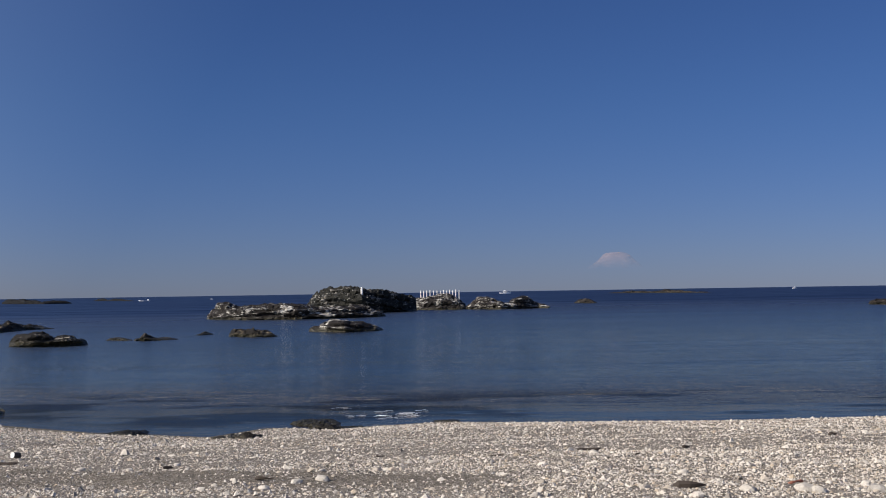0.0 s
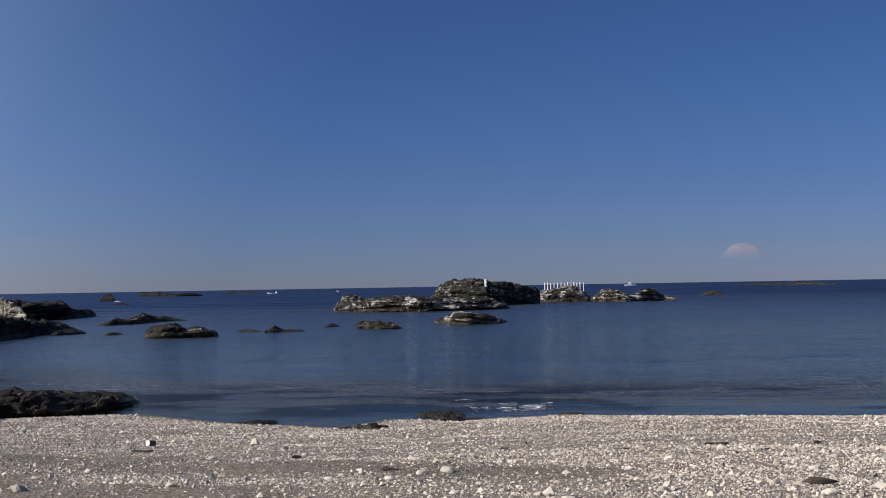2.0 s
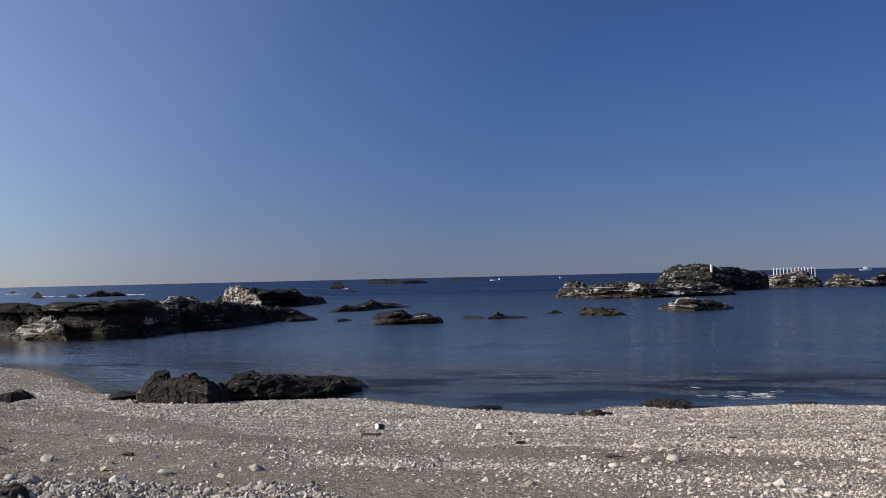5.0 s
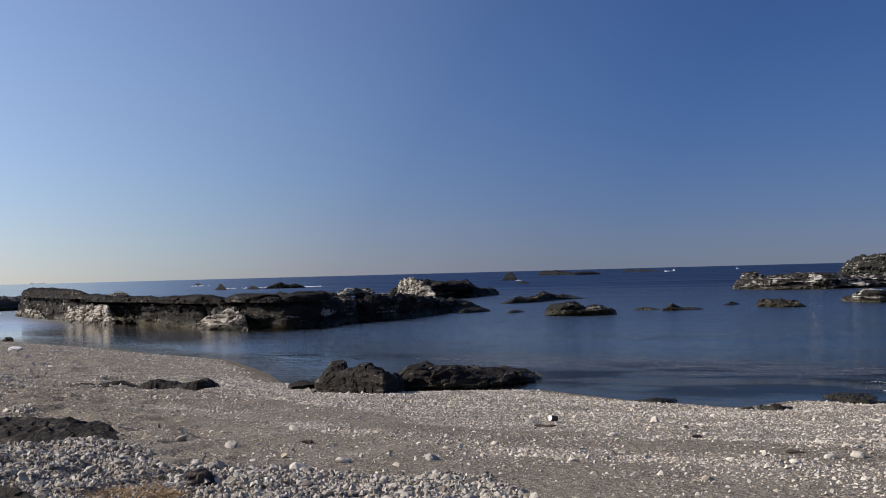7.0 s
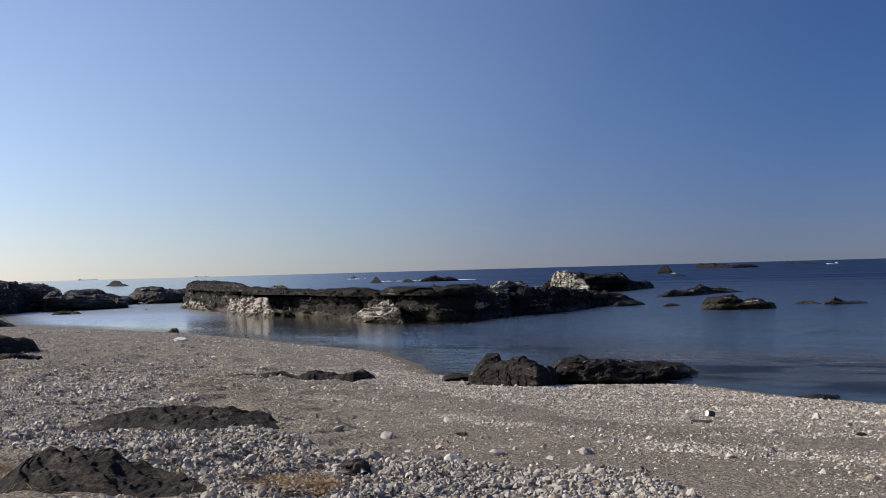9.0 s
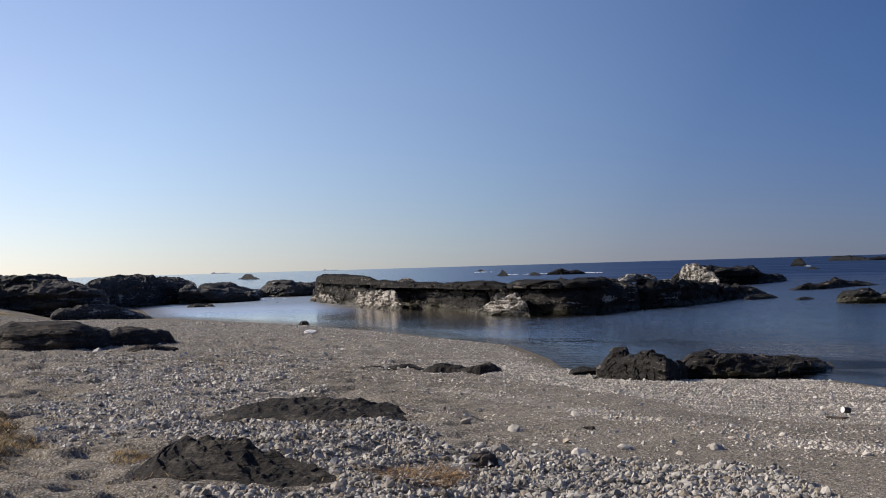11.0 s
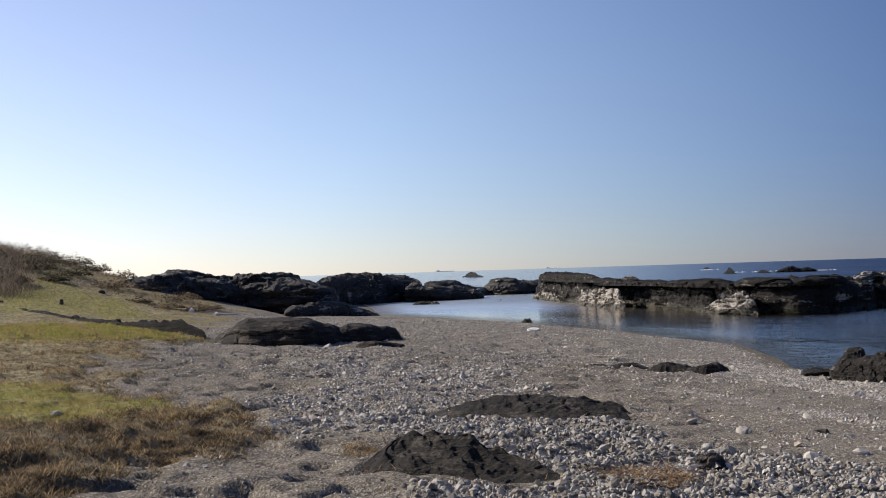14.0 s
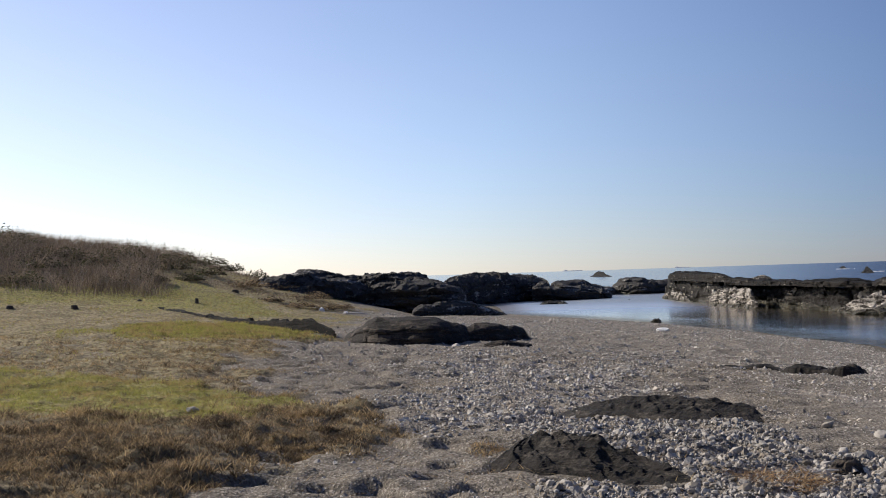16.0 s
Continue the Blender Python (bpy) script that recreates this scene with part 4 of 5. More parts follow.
# ---------------------------------------------------------------- slabs sunk in the beach
mound("beach_rock", ((50.9, 11.5), (42.0, 10.15)), 0.52, [0.03, 0.12, 0.30, 0.33, 0.29, 0.27, 0.25, 0.21, 0.17, 0.11, 0.04], MAT_SLAB, 301, "dark worn rock slab sunk in the sand", 0.1, 0.95)
mound("beach_rock", ((47.6, 15.9), (38.3, 14.9)), 0.62, [0.02, 0.08, 0.12, 0.17, 0.20, 0.21, 0.22, 0.20, 0.13, 0.10, 0.04], MAT_SLAB, 302, "dark worn rock half buried in pebbles", 0.1, 0.8)
mound("beach_rock", ((37.7, 25.7), (34.1, 25.2)), 0.5, [0.03, 0.15, 0.15, 0.13, 0.12, 0.15, 0.17, 0.03], MAT_SLAB, 303, "dark flat rock slab in the beach", 0.12)
mound("beach_rock", ((41.4, 26.4), (37.4, 26.0)), 0.35, [0.02, 0.06, 0.04, 0.08, 0.03], MAT_SLAB, 304, "thin dark rock edge in the sand", 0.1)
mound("rock_ledge", ((66.4, 46.5), (57.7, 35.2)), 0.20, [0.02, 0.05, 0.06, 0.06, 0.08, 0.09, 0.11, 0.17, 0.29, 0.44, 0.34], MAT_LEDGE, 305, "long dark rock ledge under the grass edge", 0.25)

# ---------------------------------------------------------------- loose stones
def gz(x, y):
    return float(land_height(np.array([float(x)]), np.array([float(y)]))[0])


def stone_material(name, dark, pale, warm):
    m = Mat(name)
    pos = m.position()
    rnd = m.n.new("ShaderNodeNewGeometry").outputs["Random Per Island"]
    oi = m.n.new("ShaderNodeObjectInfo").outputs["Random"]
    r = m.math("FRACT", m.math("ADD", rnd, m.math("MULTIPLY", oi, 7.3)))
    r2 = m.math("FRACT", m.math("MULTIPLY", r, 17.7))
    fine = m.noise(pos, 60, 4, 0.65)
    col = m.mix(m.ramp(r, 0.0, 0.55), dark, pale)
    col = m.mix(m.ramp(r2, 0.72, 0.95, 0, 0.75), col, warm)
    col = m.mix(m.ramp(fine, 0.35, 0.75, 0.35, 0.0), col, tuple(c * 0.4 for c in dark))
    m.link(col, m.b.inputs["Base Color"])
    m.b.inputs["Roughness"].default_value = 0.85
    m.b.inputs["Specular IOR Level"].default_value = 0.25
    m.link(m.bump(fine, 0.5, 0.006), m.b.inputs["Normal"])
    return m.m


MAT_SHELL = stone_material("shell_pebble", (0.31, 0.27, 0.22), (0.74, 0.685, 0.595), (0.50, 0.40, 0.28))
MAT_COBBLE = stone_material("grey_cobble", (0.12, 0.108, 0.093), (0.53, 0.495, 0.435), (0.34, 0.28, 0.2))

MAT_SHINGLE = stone_material("pale_shingle", (0.19, 0.168, 0.14), (0.69, 0.645, 0.565), (0.4, 0.33, 0.24))


def ico():
    bm = bmesh.new()
    bmesh.ops.create_icosphere(bm, subdivisions=1, radius=1.0)
    v = np.array([q.co[:] for q in bm.verts])
    f = np.array([[q.index for q in p.verts] for p in bm.faces])
    bm.free()
    return v, f


# a small stone: a ring of five sunk in the ground and a blunt top of two
PEB_V = np.array([(math.cos(k * 1.2566), math.sin(k * 1.2566), -0.45) for k in range(5)] + [(0.38, 0.1, 0.85), (-0.4, -0.1, 0.8)], float)
PEB_F = np.array([(0, 1, 5), (1, 2, 6), (2, 3, 6), (3, 4, 6), (4, 0, 5), (1, 6, 5), (4, 5, 6)])


def scatter(name, label, x, y, size, base, material, rng, sink=0.15, flat=(0.35, 0.75), rag=0.35):
    """Many small stones in one mesh."""
    V, F = base
    n = len(x)
    z = land_height(x, y)
    ax = np.stack([rng.uniform(0.8, 1.5, n), rng.uniform(0.6, 1.0, n), rng.uniform(*flat, n)], -1) * size[:, None] * 0.5
    jit = 1 + rag * rng.uniform(-1, 1, (n, len(V), 1))
    q = V[None] * jit * ax[:, None]
    tilt, yaw = rng.normal(0, 0.35, n), rng.uniform(0, 2 * np.pi, n)
    ct, st, cy, sy = np.cos(tilt)[:, None], np.sin(tilt)[:, None], np.cos(yaw)[:, None], np.sin(yaw)[:, None]
    X, Z = q[..., 0] * ct - q[..., 2] * st, q[..., 0] * st + q[..., 2] * ct
    P = np.stack([X * cy - q[..., 1] * sy + x[:, None], X * sy + q[..., 1] * cy + y[:, None], Z + (z + ax[:, 2] - sink * size)[:, None]], -1)
    faces = (F[None] + (np.arange(n) * len(V))[:, None, None]).reshape(-1, 3)
    me = mesh_np(name, P.reshape(-1, 3), faces, material)
    return tagged(new(name, me), label, "pebbles", kind="stuff")


def sector(rng, n, a0, a1, d0, d1):
    az, d = np.radians(rng.uniform(a0, a1, n)), np.sqrt(rng.uniform(d0 * d0, d1 * d1, n))
    return -np.sin(az) * d, np.cos(az) * d


rng = np.random.default_rng(7)
PEBBLE = (PEB_V, PEB_F)
# the shell bank by the water
x, y = sector(rng, 205000, -24, 46, 12, 30)
s = shore_distance(x, y)
keep = (rng.uniform(0, 1, len(x)) < shell_cover(x, y) * 0.95) & (s > 0.12) & (s < 8) & (cobble_zone(x, y) < 0.4)
x, y, s = x[keep], y[keep], s[keep]
scatter("shell_pebbles", "white broken shells and pebbles banked along the waterline", x, y,
        rng.gamma(3.4, 0.0052, len(x)) * (1 + 0.25 * (np.hypot(x, y) > 18)), PEBBLE, MAT_SHELL, rng, flat=(0.3, 0.7), rag=0.2)
# the coarser spread behind the bank
x, y = sector(rng, 115000, -24, 47, 8, 16.5)
s = shore_distance(x, y)
keep = (rng.uniform(0, 1, len(x)) < shell_cover(x, y) ** 1.3) & (s > 7.5) & (cobble_zone(x, y) < 0.4)
x, y = x[keep], y[keep]
scatter("beach_pebbles", "pale coarse pebbles and shells spread over sand", x, y, 0.008 + rng.gamma(1.4, 0.0082, len(x)), PEBBLE, MAT_SHELL, rng, flat=(0.35, 0.75), rag=0.22)
# grey cobbles round the sunk rocks
x, y = sector(rng, 46000, 18, 50, 8, 15.8)
keep = rng.uniform(0, 1, len(x)) < cobble_zone(x, y)
x, y = x[keep], y[keep]
big = rng.uniform(0, 1, len(x)) < 0.2
scatter("grey_cobbles", "grey rounded cobbles heaped round sunken rocks", x[big], y[big], 0.020 + rng.gamma(2.0, 0.0108, big.sum()), ico(), MAT_COBBLE, rng, flat=(0.5, 0.85), rag=0.2)
scatter("grey_pebbles", "grey pebbles filling between larger cobbles", x[~big], y[~big], 0.012 + rng.gamma(2.0, 0.010, (~big).sum()), PEBBLE, MAT_COBBLE, rng, flat=(0.4, 0.9))
x, y = sector(rng, 95000, 40, 60, 13, 33)
keep = rng.uniform(0, 1, len(x)) < cobble_zone(x, y) * 0.9
x, y = x[keep], y[keep]
scatter("shingle", "fine grey shingle among the beach rocks", x, y, 0.011 + rng.gamma(2.0, 0.0105, len(x)), PEBBLE, MAT_SHINGLE, rng)
x, y = sector(rng, 24000, 33, 60, 22, 56)
keep = (shore_distance(x, y) > 0.4) & (grass_amount(x, y) < 0.4)
x, y = x[keep], y[keep]
scatter("far_shingle", "pale shingle and dark pebbles towards the pool", x, y, 0.014 + rng.gamma(2.0, 0.011, len(x)), PEBBLE, MAT_SHINGLE, rng)
# thin scatter over the open sand
x, y = sector(rng, 78000, -24, 66, 7, 40)
keep = (shore_distance(x, y) > 0.3) & (grass_amount(x, y) < 0.5) & (rng.uniform(0, 1, len(x)) < 0.06 + 1.2 * shell_cover(x, y)) & (on_slab(x, y) < 0.5)
x, y = x[keep], y[keep]
scatter("sand_pebbles", "scattered small pebbles on bare grey sand", x, y, 0.007 + rng.gamma(1.6, 0.0115, len(x)), PEBBLE, MAT_SHINGLE, rng)


def cobble_mesh(name, seed):
    bm = bmesh.new()
    bmesh.ops.create_icosphere(bm, subdivisions=2, radius=0.5)
    for v in bm.verts:
        n = noise.noise(v.co * 2.2 + Vector((seed * 3.1, 0, 0)))
        v.co *= 1 + 0.35 * n + 0.12 * noise.noise(v.co * 6 + Vector((seed, 2, 0)))
        v.co.z *= 0.62
        v.co.x *= 1.25
    me = bpy.data.meshes.new(name)
    bm.to_mesh(me)
    bm.free()
    return me


COBBLES = [cobble_mesh("cobble", k) for k in range(8)]


def cobble(x, y, size, k, material, label, name="cobble", category="stone", group="loose beach cobbles", turn=0.0, sink=0.2):
    key = (k, material.name)
    if key not in MESHES:
        me = COBBLES[k].copy()
        me.materials.append(material)
        MESHES[key] = me
    ob = new(name, MESHES[key])
    ob.location = (x, y, gz(x, y) + size * (0.31 - sink))
    ob.rotation_euler = (0.25 * math.sin(k * 5 + x), 0.25 * math.cos(k + y), turn)
    ob.scale = (size, size, size)
    return tagged(ob, label, category, group)


MESHES = {}
x, y = sector(rng, 1100, 19, 54, 8.8, 15.5)
pick = np.flatnonzero(rng.uniform(0, 1, len(x)) < cobble_zone(x, y))[:190]
for i in pick:
    cobble(x[i], y[i], float(rng.uniform(0.05, 0.10)), i % 8, MAT_COBBLE, "rounded grey cobble lying among smaller pebbles", turn=float(rng.uniform(0, 6)))
x, y = sector(rng, 400, -22, 40, 8.4, 15)
pick = np.flatnonzero((shell_cover(x, y) > 0.3) & (cobble_zone(x, y) < 0.3))[:80]
for i in pick:
    cobble(x[i], y[i], float(rng.uniform(0.05, 0.1)), i % 8, MAT_SHELL, "pale pebble larger than those around it", turn=float(rng.uniform(0, 6)))
MAT_WHITE_STONE = stone_material("white_stone", (0.34, 0.31, 0.27), (0.58, 0.54, 0.47), (0.42, 0.36, 0.27))
for az, d, size, k in ((30.6, 11.7, 0.17, 2), (33.6, 13.7, 0.15, 5), (64.2, 15.4, 0.12, 1), (-13.6, 11.2, 0.13, 3), (-16.0, 11.2, 0.15, 4), (-16.6, 11.1, 0.12, 6),
                       (5.6, 12.6, 0.13, 1), (-19.0, 11.3, 0.14, 0), (6.8, 12.3, 0.1, 3), (35.8, 14.5, 0.13, 7), (28.6, 12.2, 0.12, 4), (24.5, 12.0, 0.13, 2)):
    cobble(*polar(az, d), size, k, MAT_WHITE_STONE, "single pale stone lying on the beach", "stone", turn=az)

# ---------------------------------------------------------------- grass, reeds and scrub
def plant_material(name, a, b, dry, patch=1.3, dry_at=0.5, thin=0.45):
    m = Mat(name)
    pos = m.position()
    rnd = m.n.new("ShaderNodeNewGeometry").outputs["Random Per Island"]
    col = m.mix(rnd, a, b)
    n = m.noise(pos, patch, 5, 0.6)
    sel = m.math("ADD", n, m.math("MULTIPLY", m.math("SUBTRACT", rnd, 0.5), 0.18))
    col = m.mix(m.ramp(sel, dry_at + 0.05, dry_at - 0.05), col, dry)
    col = m.mix(m.ramp(m.noise(pos, patch * 2.7, 4, 0.6), 0.5, 0.62, 0, 0.6), col, tuple(c * 0.35 for c in dry))
    m.link(col, m.b.inputs["Base Color"])
    m.b.inputs["Roughness"].default_value = 0.8
    m.b.inputs["Specular IOR Level"].default_value = 0.2
    tr = m.node("BsdfTranslucent")
    m.link(col, tr.inputs["Color"])
    mx = m.n.new("ShaderNodeMixShader")
    mx.inputs[0].default_value = thin
    m.link(m.b.outputs[0], mx.inputs[1])
    m.link(tr.outputs[0], mx.inputs[2])
    m.link(mx.outputs[0], m.out.inputs[0])
    return m.m


MAT_GRASS = plant_material("grass_blades", (0.235, 0.245, 0.055), (0.43, 0.41, 0.125), (0.40, 0.30, 0.14), 1.3, 0.46)
MAT_DRY = plant_material("dry_weeds", (0.32, 0.21, 0.10), (0.56, 0.43, 0.24), (0.13, 0.095, 0.058), 2.2)
MAT_TURF = plant_material("olive_turf", (0.29, 0.27, 0.10), (0.43, 0.37, 0.17), (0.37, 0.28, 0.14), 0.8, 0.47)
MAT_DEAD = plant_material("dead_weeds", (0.15, 0.11, 0.065), (0.40, 0.30, 0.175), (0.085, 0.066, 0.045), 1.6, 0.50)
MAT_TWIG = plant_material("orange_twigs", (0.40, 0.23, 0.10), (0.62, 0.46, 0.26), (0.22, 0.14, 0.08), 5.0)
MAT_REED = plant_material("dry_reeds", (0.27, 0.215, 0.16), (0.46, 0.37, 0.28), (0.21, 0.165, 0.12), 0.45, 0.5, 0.2)
MAT_SCRUB = plant_material("scrub_leaves", (0.055, 0.062, 0.03), (0.11, 0.115, 0.055), (0.09, 0.075, 0.05), 0.8)
MAT_STRAW = plant_material("straw", (0.42, 0.30, 0.14), (0.56, 0.44, 0.24), (0.30, 0.2, 0.1), 6.0)


def blades(name, label, x, y, height, width, lean, material, rng, category="grass", lift=0.0):
    """Bent blades, each of two pieces, standing on the ground."""
    n = len(x)
    z = land_height(x, y) - 0.01 + lift
    yaw, dirn = rng.uniform(0, 2 * np.pi, n), rng.uniform(0, 2 * np.pi, n)
    ln = lean * rng.uniform(0.4, 1.4, n)
    ux, uy = np.cos(yaw) * width / 2, np.sin(yaw) * width / 2
    h = height / np.sqrt(1 + ln * ln)
    lx, ly = np.cos(dirn) * ln * h, np.sin(dirn) * ln * h
    B = np.stack([x, y, z], -1)
    U = np.stack([ux, uy, 0 * ux], -1)
    M = B + np.stack([lx * 0.35, ly * 0.35, h * 0.6], -1)
    T = B + np.stack([lx, ly, h], -1)
    P = np.stack([B - U, B + U, M + U * 0.7, M - U * 0.7, T], 1).reshape(-1, 3)
    i = np.arange(n)[:, None] * 5
    F = np.concatenate([i + np.array([[0, 1, 2]]), i + np.array([[0, 2, 3]]), i + np.array([[3, 2, 4]])])
    me = mesh_np(name, P, F, material)
    return tagged(new(name, me), label, category, kind="stuff")


def clumped(x, y, scale, seed, lo, hi):
    return smooth(lo, hi, fbm(flat3(x, y) * scale, 3, seed))


def tufts(name, label, x, y, per, height, width, lean, material, category):
    """Tufts of blades that lean out from their middle."""
    n = len(x)
    r = np.abs(rng.normal(0, 0.045, (n, per)))
    a = rng.uniform(0, 2 * np.pi, (n, per))
    bx, by = x[:, None] + np.cos(a) * r, y[:, None] + np.sin(a) * r
    h = height[:, None] * rng.uniform(0.5, 1.2, (n, per))
    return blades(name, label, bx.ravel(), by.ravel(), h.ravel(), width + 0 * h.ravel(), lean, material, rng, category)


x, y = sector(rng, 190000, 54, 80, 13.5, 28)
keep = (green_amount(x, y) * grass_amount(x, y) > rng.uniform(0.15, 0.8, len(x))) & (rng.uniform(0, 1, len(x)) < 0.35 + 0.65 * clumped(x, y, 2.4, 61, -0.15, 0.35))
x, y = x[keep], y[keep]
hgt = rng.uniform(0.03, 0.07, len(x)) * (1 + 0.6 * clumped(x, y, 1.6, 62, 0.0, 0.7))
blades("grass", "short green grass on the bank", x, y, hgt * 1.5, 0.008 + 0 * x, 1.5, MAT_GRASS, rng)
x, y = sector(rng, 80000, 56, 80, 27, 66)
keep = (grass_amount(x, y) > 0.5) & (rng.uniform(0, 1, len(x)) < (0.1 + 0.9 * green_amount(x, y)) * (0.4 + 0.6 * clumped(x, y, 0.8, 63, -0.3, 0.4)))
x, y = x[keep], y[keep]
blades("lawn_grass", "cropped green lawn fading to dry straw", x, y, rng.uniform(0.04, 0.11, len(x)), 0.022 + 0 * x, 1.0, MAT_GRASS, rng)
x, y = sector(rng, 60000, 57, 70, 30, 40)
keep = (grass_amount(x, y) > 0.4) & (rng.uniform(0, 1, len(x)) < green_amount(x, y))
x, y = x[keep], y[keep]
blades("bank_grass", "thick green grass on the low bank before the ledge", x, y, rng.uniform(0.05, 0.13, len(x)), 0.016 + 0 * x, 1.0, MAT_GRASS, rng)
# withered weeds in tufts, thickest at the edge of the sand
x, y = sector(rng, 26000, 52, 80, 8.6, 34)
g, d = grass_amount(x, y), np.hypot(x, y)
edge = (az_of(x, y) - np.interp(d, GRASS_D, GRASS_A)) * np.pi / 180 * d
dense = (0.2 + 0.8 * clumped(x, y, 1.2, 71, -0.35, 0.35)) * np.where(d < 16, 1.0, 0.42) + 0.5 * np.exp(-(edge / 1.2) ** 2)
keep = (g > 0.15) & (rng.uniform(0, 1, len(x)) < dense * (1 - 0.85 * green_amount(x, y)))
x, y = x[keep], y[keep]
xn, yn = sector(rng, 13000, 53, 80, 8.6, 15.6)
keep = (grass_amount(xn, yn) > 0.12) & (rng.uniform(0, 1, len(xn)) < (0.15 + 0.85 * clumped(xn, yn, 1.4, 74, -0.25, 0.3)) * (1 - 0.85 * green_amount(xn, yn)))
x, y = np.concatenate([x, xn[keep]]), np.concatenate([y, yn[keep]])
dark = (np.hypot(x, y) < 14.8) & (rng.uniform(0, 1, len(x)) < 0.6)
tufts("dark_weeds", "dark withered weed stems matted on the sand", x[dark], y[dark], 11, rng.uniform(0.05, 0.14, dark.sum()), 0.010, 1.8, MAT_DEAD, "weeds")
x, y = x[~dark], y[~dark]
tufts("dry_weeds", "brown withered weeds at the edge of the sand", x, y, 8, rng.uniform(0.05, 0.13, len(x)) * (1 + 0.7 * clumped(x, y, 1.8, 73, 0.0, 0.6)), 0.009, 1.6, MAT_DRY, "weeds")
x, y = sector(rng, 60000, 56, 80, 20, 66)
keep = (grass_amount(x, y) > 0.4) & (rng.uniform(0, 1, len(x)) < 0.8 * (1 - 0.8 * green_amount(x, y)) * clumped(x, y, 0.7, 64, -0.5, 0.2))
x, y = x[keep], y[keep]
blades("dry_turf", "thin straw-coloured turf between the green strips", x, y, rng.uniform(0.04, 0.10, len(x)), 0.02 + 0 * x, 1.5, MAT_TURF, rng)
# reeds and scrub on the hill
x, y = sector(rng, 55000, 61, 78, 48, 80)
az, d = np.degrees(np.arctan2(-x, y)), np.hypot(x, y)
keep = rng.uniform(0, 1, len(x)) < smooth(62.5, 66, az + 2 * fbm(flat3(x, y) * 0.15, 2, 81)) * smooth(49, 53, d + 3 * fbm(flat3(x, y) * 0.3, 2, 82))
x, y = x[keep], y[keep]
blades("reeds", "tall dry brown reeds covering the hillside", x, y, rng.uniform(0.35, 0.95, len(x)) * (0.7 + 0.5 * clumped(x, y, 0.25, 83, -0.3, 0.5)), 0.02 + 0 * x, 0.9, MAT_REED, rng, "reeds")
x, y = sector(rng, 9000, 58, 66, 54, 74)
keep = rng.uniform(0, 1, len(x)) < clumped(x, y, 0.5, 85, 0.0, 0.4)
x, y = x[keep], y[keep]
blades("dry_grass", "thin dry grass on the slope below the crags", x, y, rng.uniform(0.06, 0.18, len(x)), 0.025 + 0 * x, 0.9, MAT_REED, rng)


def shrub(az, d, w, h, n, label, leaf=None):
    n = n * 4
    cx, cy = polar(az, d)
    th, r = rng.uniform(0, 2 * np.pi, n), np.sqrt(rng.uniform(0, 1, n))
    lump = 0.7 + 0.5 * fbm(np.stack([np.cos(th) * 2, np.sin(th) * 2, r * 3 + az], -1), 2, int(az * 7))
    zz = h * rng.uniform(0.0, 1, n) * np.clip(lump, 0.4, 1.1) * np.sqrt(1.02 - r * r)
    x, y = cx + np.cos(th) * r * w / 2, cy + np.sin(th) * r * w / 2
    root = tagged(new("shrub"), label, "shrub", "low scrub on the ridge")
    root.location = (cx, cy, gz(cx, cy))
    bm = bmesh.new()
    for k in range(14):
        a = k * 2.4
        top = Vector((math.cos(a) * w * 0.32, math.sin(a) * w * 0.32, h * (0.6 + 0.3 * math.sin(k))))
        side = Vector((-math.sin(a), math.cos(a), 0)) * 0.02
        vs = [bm.verts.new(q) for q in (side, -side, top - side * 0.3, top + side * 0.3)]
        bm.faces.new(vs)
    part("stems", bm, MAT_REED, root)
    ang, til = rng.uniform(0, 6.3, n), rng.uniform(-0.6, 1.2, n)
    s = rng.uniform(0.03, 0.075, n)
    C = np.stack([x - cx, y - cy, zz], -1)
    U = np.stack([np.cos(ang), np.sin(ang), 0 * ang], -1) * s[:, None]
    W = np.stack([-np.sin(ang) * np.cos(til), np.cos(ang) * np.cos(til), np.sin(til)], -1) * s[:, None] * 0.6
    P = np.stack([C - U, C - W, C + U, C + W], 1).reshape(-1, 3)
    ob = new("leaves", mesh_np("leaves", P, (np.arange(n)[:, None] * 4 + np.arange(4)[None]), leaf or MAT_SCRUB))
    ob.parent = root
    return root


for az, d, w, h, n in ((72.2, 70, 5.0, 1.0, 900), (70.6, 70, 3.5, 0.8, 500), (67.2, 68, 3.6, 0.8, 600), (65.4, 68, 3.5, 0.7, 500), (63.8, 70, 3.4, 0.7, 500),
                       (62.6, 70, 2.2, 0.6, 300), (61.3, 72, 1.8, 0.5, 220), (74.5, 68, 4.5, 1.1, 800)):
    shrub(az, d, w, h, n, "low dark green scrub on the ridge top")
for az, d, w, h, n in ((70.8, 55, 2.6, 0.7, 350), (68.6, 57, 3.0, 0.8, 400), (66.8, 55, 2.0, 0.6, 260), (65.2, 58, 2.4, 0.7, 300), (72.6, 57, 3.0, 0.9, 400), (64.2, 55, 1.4, 0.4, 160), (69.6, 52, 1.6, 0.4, 180), (71.6, 51, 2.2, 0.55, 260),
                       (67.6, 51.5, 1.8, 0.5, 220), (65.9, 52.5, 1.6, 0.5, 200), (70.2, 59, 3.2, 0.8, 400), (67.4, 61, 3.0, 0.8, 400), (64.9, 62, 2.6, 0.7, 300), (72.0, 62, 3.4, 0.9, 420), (63.4, 59, 1.8, 0.5, 200)):
    shrub(az, d, w, h, n, "dark green scrub among the dry reeds")
